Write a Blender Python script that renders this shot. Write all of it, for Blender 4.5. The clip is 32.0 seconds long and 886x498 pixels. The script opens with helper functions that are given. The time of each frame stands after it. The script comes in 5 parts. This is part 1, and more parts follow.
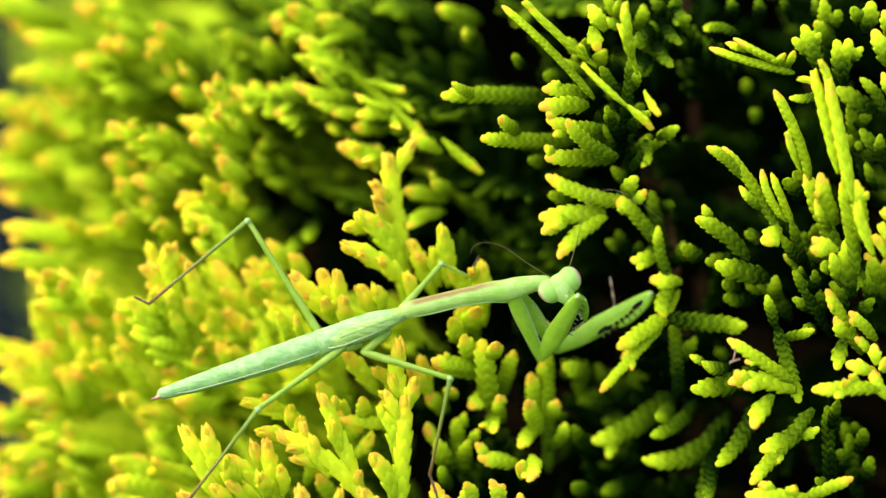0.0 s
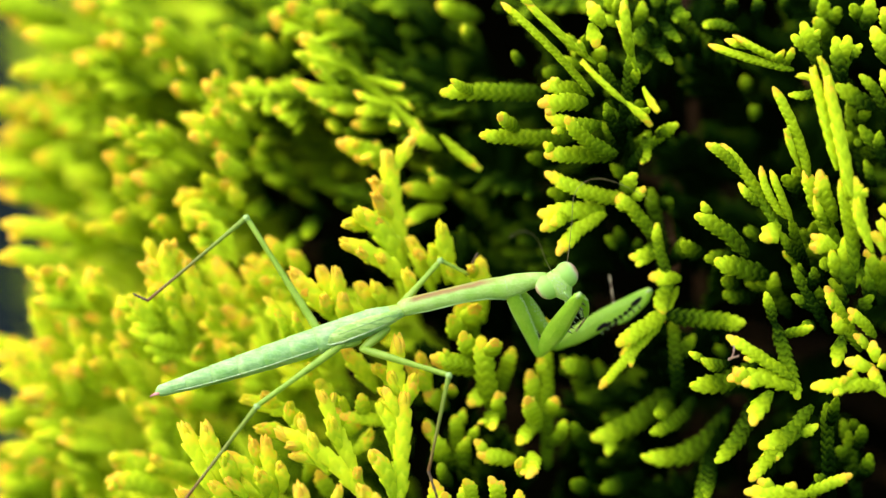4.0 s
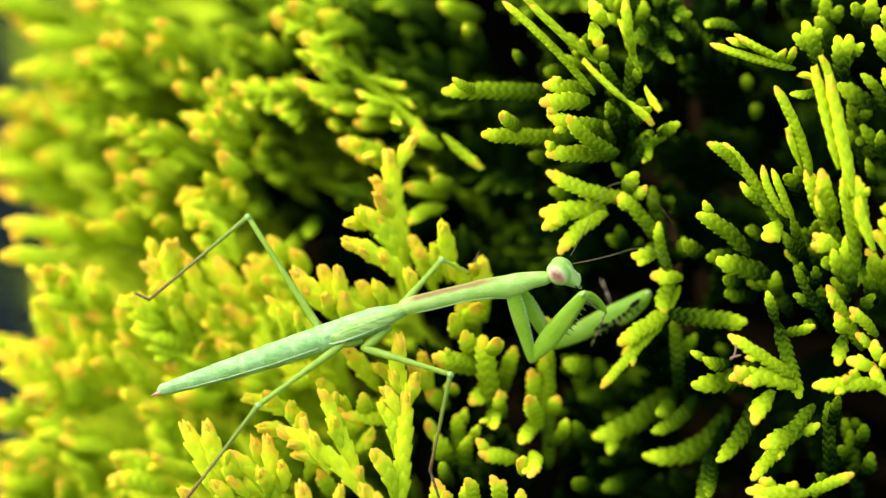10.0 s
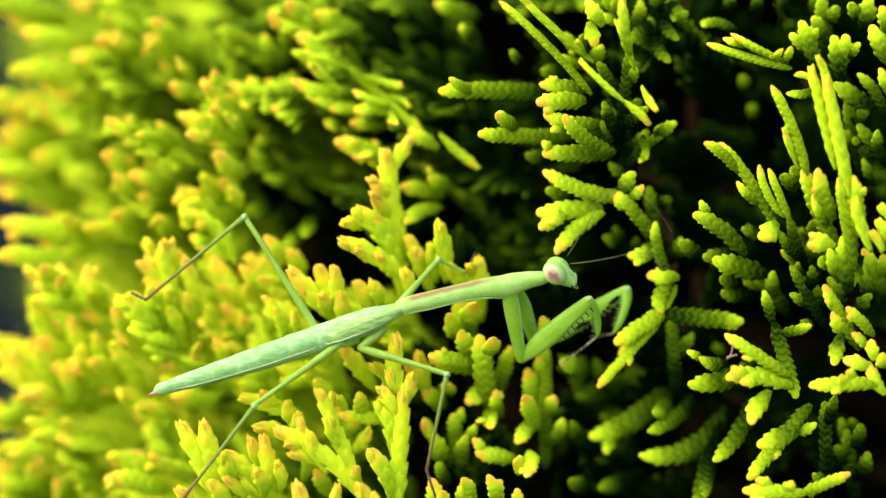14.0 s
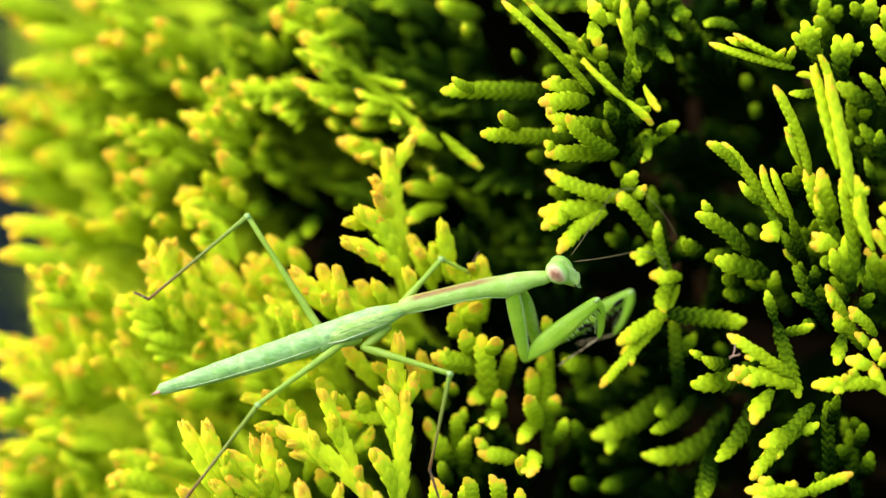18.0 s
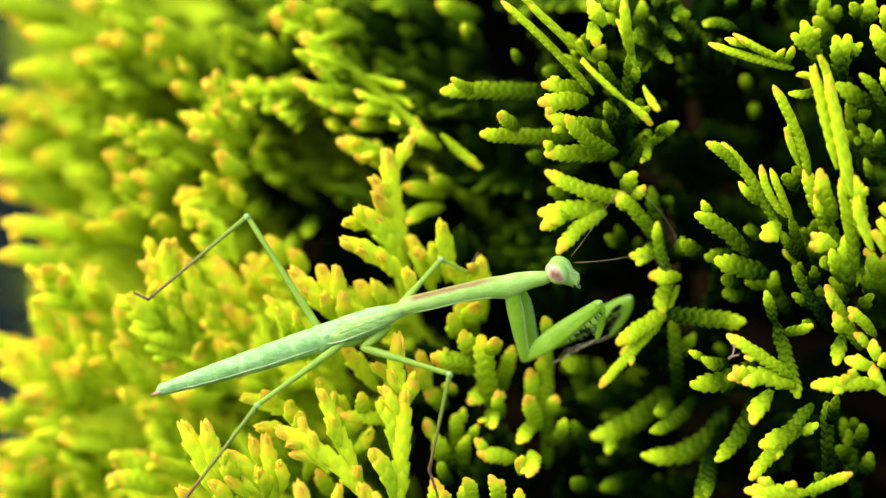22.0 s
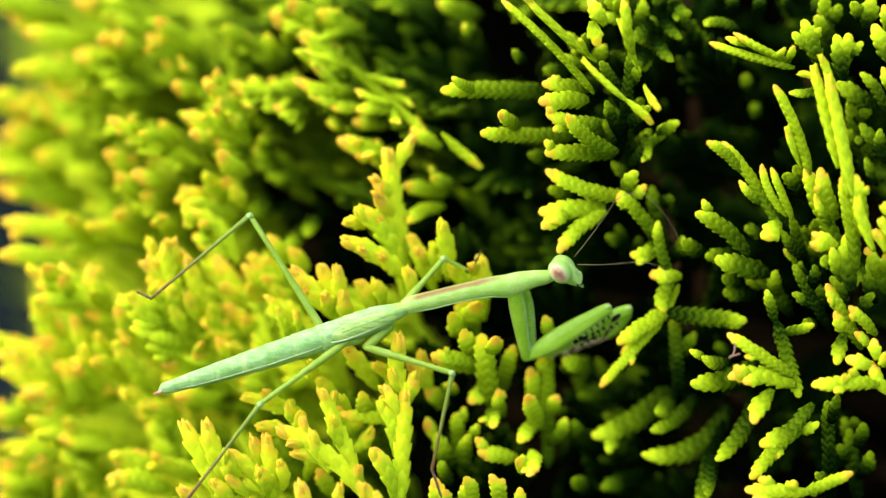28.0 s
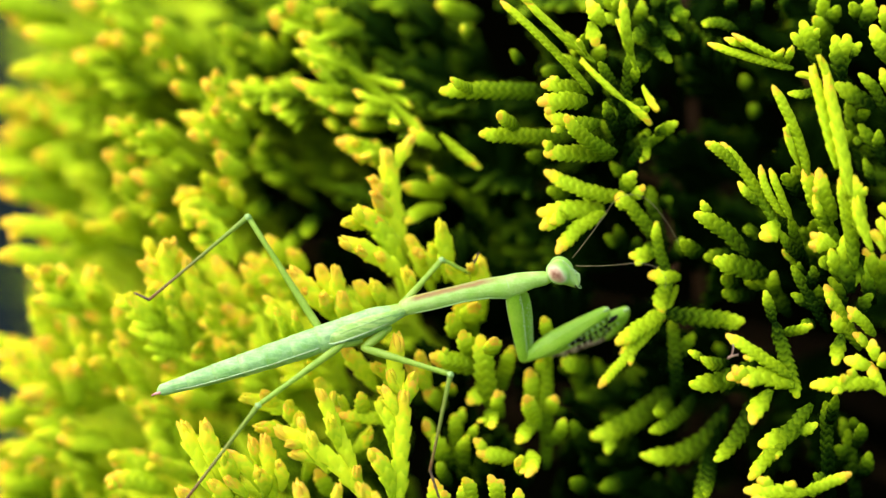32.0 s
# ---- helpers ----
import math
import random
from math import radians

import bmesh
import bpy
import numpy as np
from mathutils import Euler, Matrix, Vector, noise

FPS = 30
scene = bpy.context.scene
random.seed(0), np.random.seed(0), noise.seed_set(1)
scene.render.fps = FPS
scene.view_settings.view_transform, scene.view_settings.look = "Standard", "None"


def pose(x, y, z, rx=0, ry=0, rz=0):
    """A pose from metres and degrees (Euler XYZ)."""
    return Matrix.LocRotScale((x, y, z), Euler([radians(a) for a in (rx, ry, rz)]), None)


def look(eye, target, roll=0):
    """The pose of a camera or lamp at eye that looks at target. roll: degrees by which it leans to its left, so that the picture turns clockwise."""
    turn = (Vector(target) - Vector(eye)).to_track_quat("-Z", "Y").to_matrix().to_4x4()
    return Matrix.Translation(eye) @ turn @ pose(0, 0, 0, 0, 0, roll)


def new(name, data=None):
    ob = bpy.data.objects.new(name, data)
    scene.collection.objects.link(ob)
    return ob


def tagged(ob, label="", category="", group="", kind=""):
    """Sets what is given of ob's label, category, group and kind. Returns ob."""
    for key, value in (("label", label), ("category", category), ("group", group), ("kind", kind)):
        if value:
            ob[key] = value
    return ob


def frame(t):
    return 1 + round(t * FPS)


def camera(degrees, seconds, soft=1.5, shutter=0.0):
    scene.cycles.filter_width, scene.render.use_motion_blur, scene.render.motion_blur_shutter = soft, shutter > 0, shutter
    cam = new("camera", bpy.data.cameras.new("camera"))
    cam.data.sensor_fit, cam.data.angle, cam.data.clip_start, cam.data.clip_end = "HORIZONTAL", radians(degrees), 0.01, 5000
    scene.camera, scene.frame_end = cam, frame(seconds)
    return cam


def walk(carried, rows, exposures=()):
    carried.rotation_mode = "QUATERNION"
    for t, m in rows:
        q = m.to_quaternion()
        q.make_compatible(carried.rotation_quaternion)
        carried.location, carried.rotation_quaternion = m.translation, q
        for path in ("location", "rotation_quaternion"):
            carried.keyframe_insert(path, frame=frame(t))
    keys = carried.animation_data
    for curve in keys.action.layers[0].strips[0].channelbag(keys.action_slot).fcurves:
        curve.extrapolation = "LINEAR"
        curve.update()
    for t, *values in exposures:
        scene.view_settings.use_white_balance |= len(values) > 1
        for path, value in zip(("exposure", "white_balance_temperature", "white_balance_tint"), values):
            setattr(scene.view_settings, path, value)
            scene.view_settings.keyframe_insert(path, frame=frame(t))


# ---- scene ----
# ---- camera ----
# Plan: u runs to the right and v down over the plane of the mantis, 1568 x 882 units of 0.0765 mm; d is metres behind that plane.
U, D, H = 0.0000765, 0.34, 0.9
cam = camera(20.0, 32.0, 1.4)
D = 784 * U / math.tan(radians(10.0))
cam.data.dof.use_dof = True
cam.data.dof.focus_distance = D
cam.data.dof.aperture_fstop = 4.2


def P(u, v, d=0.0):
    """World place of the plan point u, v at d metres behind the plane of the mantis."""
    k = (D + d) / D * U
    return Vector(((u - 784) * k, d, H + (441 - v) * k))


def sway(t, du, dv):
    """Camera row: the hand shifts the view by du, dv plan units."""
    return t, pose(0, -D, H, 90 + math.degrees(dv * U / D), 0, math.degrees(du * U / D))


walk(cam, [
    sway(0, 1.8, 7.8), sway(0.5, -1.5, 3.0), sway(1, 0.8, 1.2), sway(1.5, -5.7, 2.9), sway(2, -1.5, 1.5),
    sway(2.5, 1.5, 2.9), sway(3, -0.3, 5.5), sway(3.5, 0.2, 3.9), sway(5.5, 0.0, 0.2), sway(6, 1.5, -0.1),
    sway(6.5, 1.6, -0.0), sway(7, 0.7, -0.1), sway(7.5, 0.0, 1.5), sway(8, 3.0, 2.3), sway(8.5, -0.1, 2.7),
    sway(9, 1.3, 1.1), sway(9.5, 3.1, -0.0), sway(10, 3.1, 0.5), sway(10.5, 1.6, 1.5), sway(11, 1.6, -0.0),
    sway(11.5, 0.0, -0.0), sway(12, 0.0, -0.0), sway(12.5, 0.9, 1.2), sway(13, 0.0, 1.5), sway(13.5, -1.6, 1.5),
    sway(14, -2.9, -0.1), sway(14.5, -2.3, -0.0), sway(16.5, 1.6, -1.4), sway(17, 2.0, -0.0), sway(17.5, 1.6, -0.0),
    sway(18, 1.6, -0.5), sway(18.5, 1.6, -1.3), sway(19, 2.1, -0.3), sway(19.5, 2.2, 0.6), sway(20, 0.4, 0.1),
    sway(20.5, 0.2, 1.8), sway(21, -2.0, 1.5), sway(21.5, 0.0, 0.4), sway(22, 0.4, -0.1), sway(22.5, 1.6, -1.2),
    sway(23, 0.0, -0.9), sway(23.5, 0.0, -0.5), sway(24, -1.5, -0.0), sway(24.5, -2.3, 0.4), sway(25, -1.6, 1.5),
    sway(25.5, -1.6, 1.5), sway(27.5, 2.1, -1.5), sway(28, 1.6, -1.5), sway(28.5, 1.6, -1.5), sway(29, 1.6, -1.5),
    sway(29.5, 0.9, -1.5), sway(30, -0.1, -1.4), sway(30.5, -0.1, -0.9), sway(31, 0.0, -0.3), sway(31.5, 0.0, -0.1),
    sway(32, -0.9, -0.3),
])

# ---- light ----
scene.view_settings.exposure = 1.5
world = bpy.data.worlds.new("sky")
scene.world = world
world.use_nodes = True
wn = world.node_tree
sky = wn.nodes.new("ShaderNodeTexSky")
sky.sky_type, sky.sun_disc = "NISHITA", False
SUN_ELEVATION, SUN_AZIMUTH = radians(48), radians(246)
sky.sun_elevation, sky.sun_rotation = SUN_ELEVATION, SUN_AZIMUTH
wn.links.new(sky.outputs[0], wn.nodes["Background"].inputs[0])
wn.nodes["Background"].inputs[1].default_value = 0.145
sun = new("sun", bpy.data.lights.new("sun", "SUN"))
sun.data.energy, sun.data.angle, sun.data.color = 1.95, radians(105), (1.0, 0.95, 0.82)
sun_way = Vector((math.sin(SUN_AZIMUTH) * math.cos(SUN_ELEVATION), math.cos(SUN_AZIMUTH) * math.cos(SUN_ELEVATION), math.sin(SUN_ELEVATION)))
sun.matrix_world = look(sun_way * 5, (0, 0, 0))

# ---- materials ----
def mat(name, rough=0.5, spec=0.4):
    m = bpy.data.materials.new(name)
    m.use_nodes = True
    b = m.node_tree.nodes["Principled BSDF"]
    b.inputs["Roughness"].default_value = rough
    b.inputs["Specular IOR Level"].default_value = spec
    return m, m.node_tree, b


def ramp(nt, stops):
    r = nt.nodes.new("ShaderNodeValToRGB")
    e = r.color_ramp.elements
    while len(e) < len(stops):
        e.new(0.5)
    for el, (p, c) in zip(e, stops):
        el.position, el.color = p, (*c, 1)
    return r


def noise_node(nt, scale, detail=3.0, coord="Object"):
    c = nt.nodes.new("ShaderNodeTexCoord")
    n = nt.nodes.new("ShaderNodeTexNoise")
    n.inputs["Scale"].default_value, n.inputs["Detail"].default_value = scale, detail
    nt.links.new(c.outputs[coord], n.inputs["Vector"])
    return n


def bump(nt, b, height, strength, distance):
    n = nt.nodes.new("ShaderNodeBump")
    n.inputs["Strength"].default_value, n.inputs["Distance"].default_value = strength, distance
    nt.links.new(height, n.inputs["Height"])
    nt.links.new(n.outputs[0], b.inputs["Normal"])


def math_node(nt, op, a, b):
    n = nt.nodes.new("ShaderNodeMath")
    n.operation = op
    for i, v in enumerate((a, b)):
        if isinstance(v, (int, float)):
            n.inputs[i].default_value = v
        else:
            nt.links.new(v, n.inputs[i])
    return n.outputs[0]


def two_tone(name, c1, c2, scale, rough=0.5, spec=0.4, bumpy=0.0, bump_scale=None, dist=0.0002, through_light=0.0, lo=0.35, hi=0.65):
    m, nt, b = mat(name, rough, spec)
    n = noise_node(nt, scale)
    r = ramp(nt, ((lo, c1), (hi, c2)))
    nt.links.new(n.outputs["Fac"], r.inputs[0])
    nt.links.new(r.outputs[0], b.inputs["Base Color"])
    if bumpy:
        n2 = noise_node(nt, bump_scale or scale * 4, 4)
        bump(nt, b, n2.outputs["Fac"], bumpy, dist)
    if through_light:
        b.inputs["Subsurface Weight"].default_value = through_light
        b.inputs["Subsurface Scale"].default_value = 0.001
        b.inputs["Subsurface Radius"].default_value = (0.9, 1.0, 0.5)
    return m


def foliage_material():
    """Golden thuja: deep green old scales, lime and yellow new ones, orange tips (attribute 'gold'); the near-black
    lowest stops paint shade.
    """
    m, nt, b = mat("thuja_foliage", 0.6, 0.04)
    b.inputs["Subsurface Weight"].default_value = 0.4
    b.inputs["Subsurface Scale"].default_value = 0.0006
    b.inputs["Subsurface Radius"].default_value = (0.9, 1.0, 0.25)
    at = nt.nodes.new("ShaderNodeAttribute")
    at.attribute_name = "gold"
    info = nt.nodes.new("ShaderNodeObjectInfo")
    n = noise_node(nt, 900, 3)
    v = math_node(nt, "ADD", at.outputs["Fac"], math_node(nt, "MULTIPLY", math_node(nt, "SUBTRACT", n.outputs["Fac"], 0.5), 0.09))
    v = math_node(nt, "ADD", v, math_node(nt, "MULTIPLY", math_node(nt, "SUBTRACT", info.outputs["Random"], 0.5), 0.08))
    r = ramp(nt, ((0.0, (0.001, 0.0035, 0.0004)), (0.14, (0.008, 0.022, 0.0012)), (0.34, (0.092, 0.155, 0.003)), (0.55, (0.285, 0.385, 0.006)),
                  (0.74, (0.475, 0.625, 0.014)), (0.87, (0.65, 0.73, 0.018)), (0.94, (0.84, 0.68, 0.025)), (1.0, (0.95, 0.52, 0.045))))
    nt.links.new(v, r.inputs[0])
    nt.links.new(r.outputs[0], b.inputs["Base Color"])
    nt.links.new(math_node(nt, "MULTIPLY", at.outputs["Fac"], 0.035), b.inputs["Specular IOR Level"])
    n2 = noise_node(nt, 2600, 2)
    bump(nt, b, n2.outputs["Fac"], 0.35, 0.0001)
    return m


FOLIAGE = foliage_material()
BARK = two_tone("thuja_bark", (0.02, 0.009, 0.004), (0.06, 0.028, 0.012), 160, 0.9, 0.05, 0.8, 500, 0.0006)
DEAD = two_tone("dead_needles", (0.02, 0.009, 0.004), (0.06, 0.028, 0.012), 300, 0.9, 0.1, 0.8, 900, 0.0006)
# near-black: the deep shade inside the shrub is put into this colour
INNER = two_tone("inner_painted_shade", (0.0003, 0.0005, 0.0001), (0.0009, 0.0008, 0.0003), 140, 1.0, 0.0, 0.9, 500, 0.002)
DRY = two_tone("dry_thread", (0.30, 0.16, 0.11), (0.50, 0.34, 0.26), 800, 0.6, 0.2)
LAWN = two_tone("lawn", (0.03, 0.06, 0.012), (0.06, 0.10, 0.02), 9, 0.9, 0.1, 0.6, 60, 0.02)
FAR = two_tone("far_hedge", (0.002, 0.0035, 0.004), (0.016, 0.026, 0.028), 2.2, 0.9, 0.1, 0.6, 14, 0.05)

# ---- mesh helpers ----
def mesh_of(name, verts, faces, material, gold=None, smooth=True):
    me = bpy.data.meshes.new(name)
    me.from_pydata([tuple(v) for v in verts], [], faces)
    if smooth:
        me.polygons.foreach_set("use_smooth", [True] * len(me.polygons))
    if gold is not None:
        a = me.attributes.new("gold", "FLOAT", "POINT")
        a.data.foreach_set("value", np.asarray(gold, dtype=np.float32))
    me.materials.append(material)
    me.update()
    return me


def put(name, me, parent, m, label=""):
    """Links the mesh as one part at the world pose m under its parent."""
    ob = new(name, me)
    ob.matrix_basis = m
    if parent is not None:
        ob.parent = parent
        ob.matrix_parent_inverse = WORLD[parent.name].inverted()
    WORLD[ob.name] = m.copy()
    if label:
        ob["label"] = label
    return ob


WORLD = {}


def loft(sections, sides=16, squash=1.0, caps=True):
    """A tube through sections (centre, radius across, radius in depth, up vector)."""
    verts, faces = [], []
    n = len(sections)
    pts = [Vector(s[0]) for s in sections]
    for i, s in enumerate(sections):
        way = (pts[min(i + 1, n - 1)] - pts[max(i - 1, 0)]).normalized()
        z = Vector((0, -1, 0)) if abs(way.y) < 0.9 else Vector((0, 0, 1))
        z = (z - way * z.dot(way)).normalized()
        y = z.cross(way)
        for j in range(sides):
            a = 2 * math.pi * j / sides
            verts.append(pts[i] + y * (s[1] * math.cos(a)) + z * (s[2] * math.sin(a)))
    for i in range(n - 1):
        for j in range(sides):
            k = (j + 1) % sides
            faces.append((i * sides + j, i * sides + k, (i + 1) * sides + k, (i + 1) * sides + j))
    if caps:
        faces.append(tuple(reversed(range(sides))))
        faces.append(tuple(range((n - 1) * sides, n * sides)))
    return verts, faces


# ---- thuja ----
WIDE = 0.0020


PITCHES = {"long": 0.00175, "short": 0.00095}
RING = [radians(a) for a in (0, 24, 45, 66, 90, 114, 135, 156, 180, 204, 225, 246, 270, 294, 315, 336)]
COARSE = [radians(a) for a in range(0, 360, 45)]


def scale_rise(phase):
    """Height of one scale leaf along its length: swells from its foot, ends in a free edge."""
    f = phase - np.floor(phase)
    return np.where(f < 0.87, 0.15 * f + 0.85 * np.sin(f / 0.87 * math.pi / 2) ** 1.6, (1 - f) / 0.13 * 0.9)


def twig_arrays(n, tone, bow, sides, rng, style="short", lobes=0):
    """Vertices, faces and gold values of one flat scaly twig of n nodes along x, face in z; lobes: short side buds."""
    pitch = PITCHES[style]
    ring, steps = (np.array(RING), 7) if sides > 4 else (np.array(COARSE), 3)
    m = len(ring)
    close = min(0.7 * n, 1.3 if style == "long" else 2.1)
    p = np.concatenate((np.arange(0, (n - close) * steps) / steps, n - close * (1 - np.sin(np.linspace(0, math.pi / 2, 13 if sides > 4 else 4)[:-1]))))
    e = np.clip((n - p) / close, 0, 1)
    shut = np.sin(e * math.pi / 2) ** 0.55
    s = p / n
    k0, k1 = rng.uniform(0.72, 0.84), rng.uniform(0.18, 0.30)
    wide = WIDE * (k0 + k1 * np.sin(math.pi * (0.08 + 0.86 * s))) * shut * (0.5 + 0.5 * np.clip(p / 1.5, 0, 1))
    pp, th = p[:, None], ring[None, :]
    c, sn = np.cos(th), np.sin(th)
    off_side = np.minimum(np.abs(sn), 1.0)
    off_face = np.abs(c)
    hs = scale_rise(pp + 0.75 * off_side ** 2 + 0.04 * (c < 0))
    hf = scale_rise(pp + 0.5 + 1.0 * off_face ** 1.6)
    rs, rf = (0.32, 0.40) if style == "long" else (0.33, 0.37)
    y = wide[:, None] * (0.385 if style == "long" else 0.40) * np.sign(c) * np.abs(c) ** 0.85 * (1 + rs * hs * np.abs(c))
    z = wide[:, None] * 0.215 * np.sign(sn) * np.abs(sn) ** 0.8 * (1 + rf * hf * np.abs(sn) ** 1.5) * (1 - 0.10 * np.abs(np.sin(2 * th)) ** 4)
    x = pp * pitch + 0.0 * th + 0.22 * pitch * (hs * np.abs(c) ** 3 + hf * np.abs(sn) ** 3) * shut[:, None]
    length = n * pitch
    q = np.clip(x / length, 0, 1)
    curl = rng.uniform(-0.05, 0.05)
    y = y + bow * length * 4 * q * (1 - q) + 0.03 * wide[:, None] * np.sin(pp * 2.1 + rng.uniform(0, 6))
    z = z + curl * length * 4 * q * (1 - q)
    jit = np.array([rng.uniform(-0.035, 0.035) for _ in range(2 * n + 8)])
    own = np.where(np.abs(c) > np.abs(sn), jit[(np.floor(pp).astype(int) * 2) % len(jit)], jit[(np.floor(pp + 0.5).astype(int) * 2 + 1) % len(jit)])
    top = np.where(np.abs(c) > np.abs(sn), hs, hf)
    # older feet are greener, and darkened further for shade deeper in the shrub
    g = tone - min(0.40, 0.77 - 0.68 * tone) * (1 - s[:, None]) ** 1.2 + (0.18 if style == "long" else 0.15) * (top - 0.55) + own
    end = np.clip((n - p[:, None]) / close, 0, 1.4)
    end = np.clip(1.15 - 0.8 * end, 0, 1)
    tip = min(0.42, max(0.13, 1.04 - tone)) if tone > 0.4 else 0.24
    tip *= 1.0 if sides > 4 else 0.3
    g = np.minimum(g, 0.86)
    g = g + tip * end * (0.75 + 0.25 * top)
    if 0.55 < tone <= 0.82:
        g = g + 0.10 * np.clip((q - 0.45) / 0.5, 0, 1)
    v = np.stack((x, y, z), 2).reshape(-1, 3)
    rows = len(p)
    fs = [(i * m + j, i * m + (j + 1) % m, (i + 1) * m + (j + 1) % m, (i + 1) * m + j) for i in range(rows - 1) for j in range(m)]
    fs.append(tuple(reversed(range(m))))
    pole = np.array([[length * 1.005, v[-m:, 1].mean(), v[-m:, 2].mean()]])
    fs += [((rows - 1) * m + j, (rows - 1) * m + (j + 1) % m, rows * m) for j in range(m)]
    v, g = np.concatenate((v, pole)), np.append(g.reshape(-1), g[-1].max())
    vs, gs, base = [v], [g], len(v)
    if style == "long" and sides > 4:
        end_y = pole[0, 1]
        for k, (turn, tilt) in enumerate(((0.24, 0.0), (-0.24, 0.1), (0.05, 0.3), (-0.02, -0.3))):
            size, foot = pitch * rng.uniform(0.8, 1.05), length - pitch * rng.uniform(0.85, 1.0)
            cone = []
            for q, r in ((0.0, 0.15), (0.4, 0.19), (0.78, 0.13), (1.0, 0.02)):
                for j in range(6):
                    a = math.pi * j / 3
                    cone.append((foot + q * size, end_y + turn * (0.35 * WIDE + 0.5 * q * size) + r * WIDE * math.cos(a), tilt * (0.3 * WIDE + 0.5 * q * size) + 0.75 * r * WIDE * math.sin(a)))
                gs.append(np.full(6, min(1.0, tone + 0.09 * q)))
            fs += [tuple(base + i for i in (r * 6 + j, r * 6 + (j + 1) % 6, r * 6 + 6 + (j + 1) % 6, r * 6 + 6 + j)) for r in range(3) for j in range(6)]
            vs.append(np.array(cone))
            base += 24
    for k in range(lobes):
        at = rng.uniform(0.45, 0.86)
        side = 1 if (k + n) % 2 else -1
        size = rng.choice((2, 2, 3)) if style == "long" else rng.choice((3, 3, 4))
        lv, lf, lg = twig_arrays(size, min(0.95, tone + 0.03), 0.0, sides, rng, style)
        a, w = side * rng.uniform(0.38, 0.62), rng.uniform(0.6, 0.78)
        lv = lv * (w, w, w)
        ca, sa = math.cos(a), math.sin(a)
        lv = np.stack((at * length + lv[:, 0] * ca - lv[:, 1] * sa, side * 0.10 * WIDE + bow * length * 4 * at * (1 - at) + lv[:, 0] * sa + lv[:, 1] * ca,
                       lv[:, 2] + curl * length * 4 * at * (1 - at) + rng.uniform(-0.25, 0.35) * lv[:, 0]), 1)
        fs += [tuple(base + i for i in f) for f in lf]
        vs.append(lv)
        gs.append(lg)
        base += len(lv)
    return np.concatenate(vs), fs, np.clip(np.concatenate(gs), 0, 1)


TWIGS = {}


def twig_mesh(n, tone, bow, style, variant):
    key = (n, round(tone * 20), round(bow * 12.5), style, variant)
    if key not in TWIGS:
        rng = random.Random(str(key))
        lobes = 0 if n < 6 else (0, 0, 1)[variant] if style == "short" else (0, 1, 2)[variant]
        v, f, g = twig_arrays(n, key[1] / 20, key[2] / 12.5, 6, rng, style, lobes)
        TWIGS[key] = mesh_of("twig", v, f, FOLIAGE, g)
    return TWIGS[key]


def along(a, b, roll, wide, nominal):
    """Pose that lays a piece of the nominal length from a to b, its face to the open side, turned by roll."""
    x = (b - a)
    size = x.length
    x = x / size
    z = Vector((0, -1, 0.15))
    z = (z - x * z.dot(x)).normalized()
    z = Matrix.Rotation(radians(roll), 3, x) @ z
    y = z.cross(x)
    m = Matrix((x * (size / nominal), y * wide, z * wide)).transposed().to_4x4()
    m.translation = a
    return m


SHRUB_AXIS = (0.165, 0.245)
shrub = new("thuja_shrub")
shrub.matrix_basis = Matrix.Translation((*SHRUB_AXIS, 0))
WORLD["thuja_shrub"] = shrub.matrix_basis.copy()
tagged(shrub, "golden thuja shrub with lime scaly sprays and orange tips", "shrub")
RNG, SHAPES = random.Random(7), random.Random(17)


def twig(parent, name, u0, v0, d0, u1, v1, d1, tone, w=1.0, bow=0.0, roll=0.0):
    a, b = P(u0, v0, d0 / 1000), P(u1, v1, d1 / 1000)
    # right-hand twigs toned down, painting in the weaker light on that side
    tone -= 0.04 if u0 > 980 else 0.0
    style = "long" if tone >= 0.84 or (roll >= 28 and tone >= 0.7) else "short"
    pitch = PITCHES[style]
    n = max(2, min(30, round((b - a).length / (pitch * w))))
    return put(name, twig_mesh(n, tone, bow, style, SHAPES.randrange(3) if roll < 28 else 0), parent, along(a, b, roll, w, n * pitch))


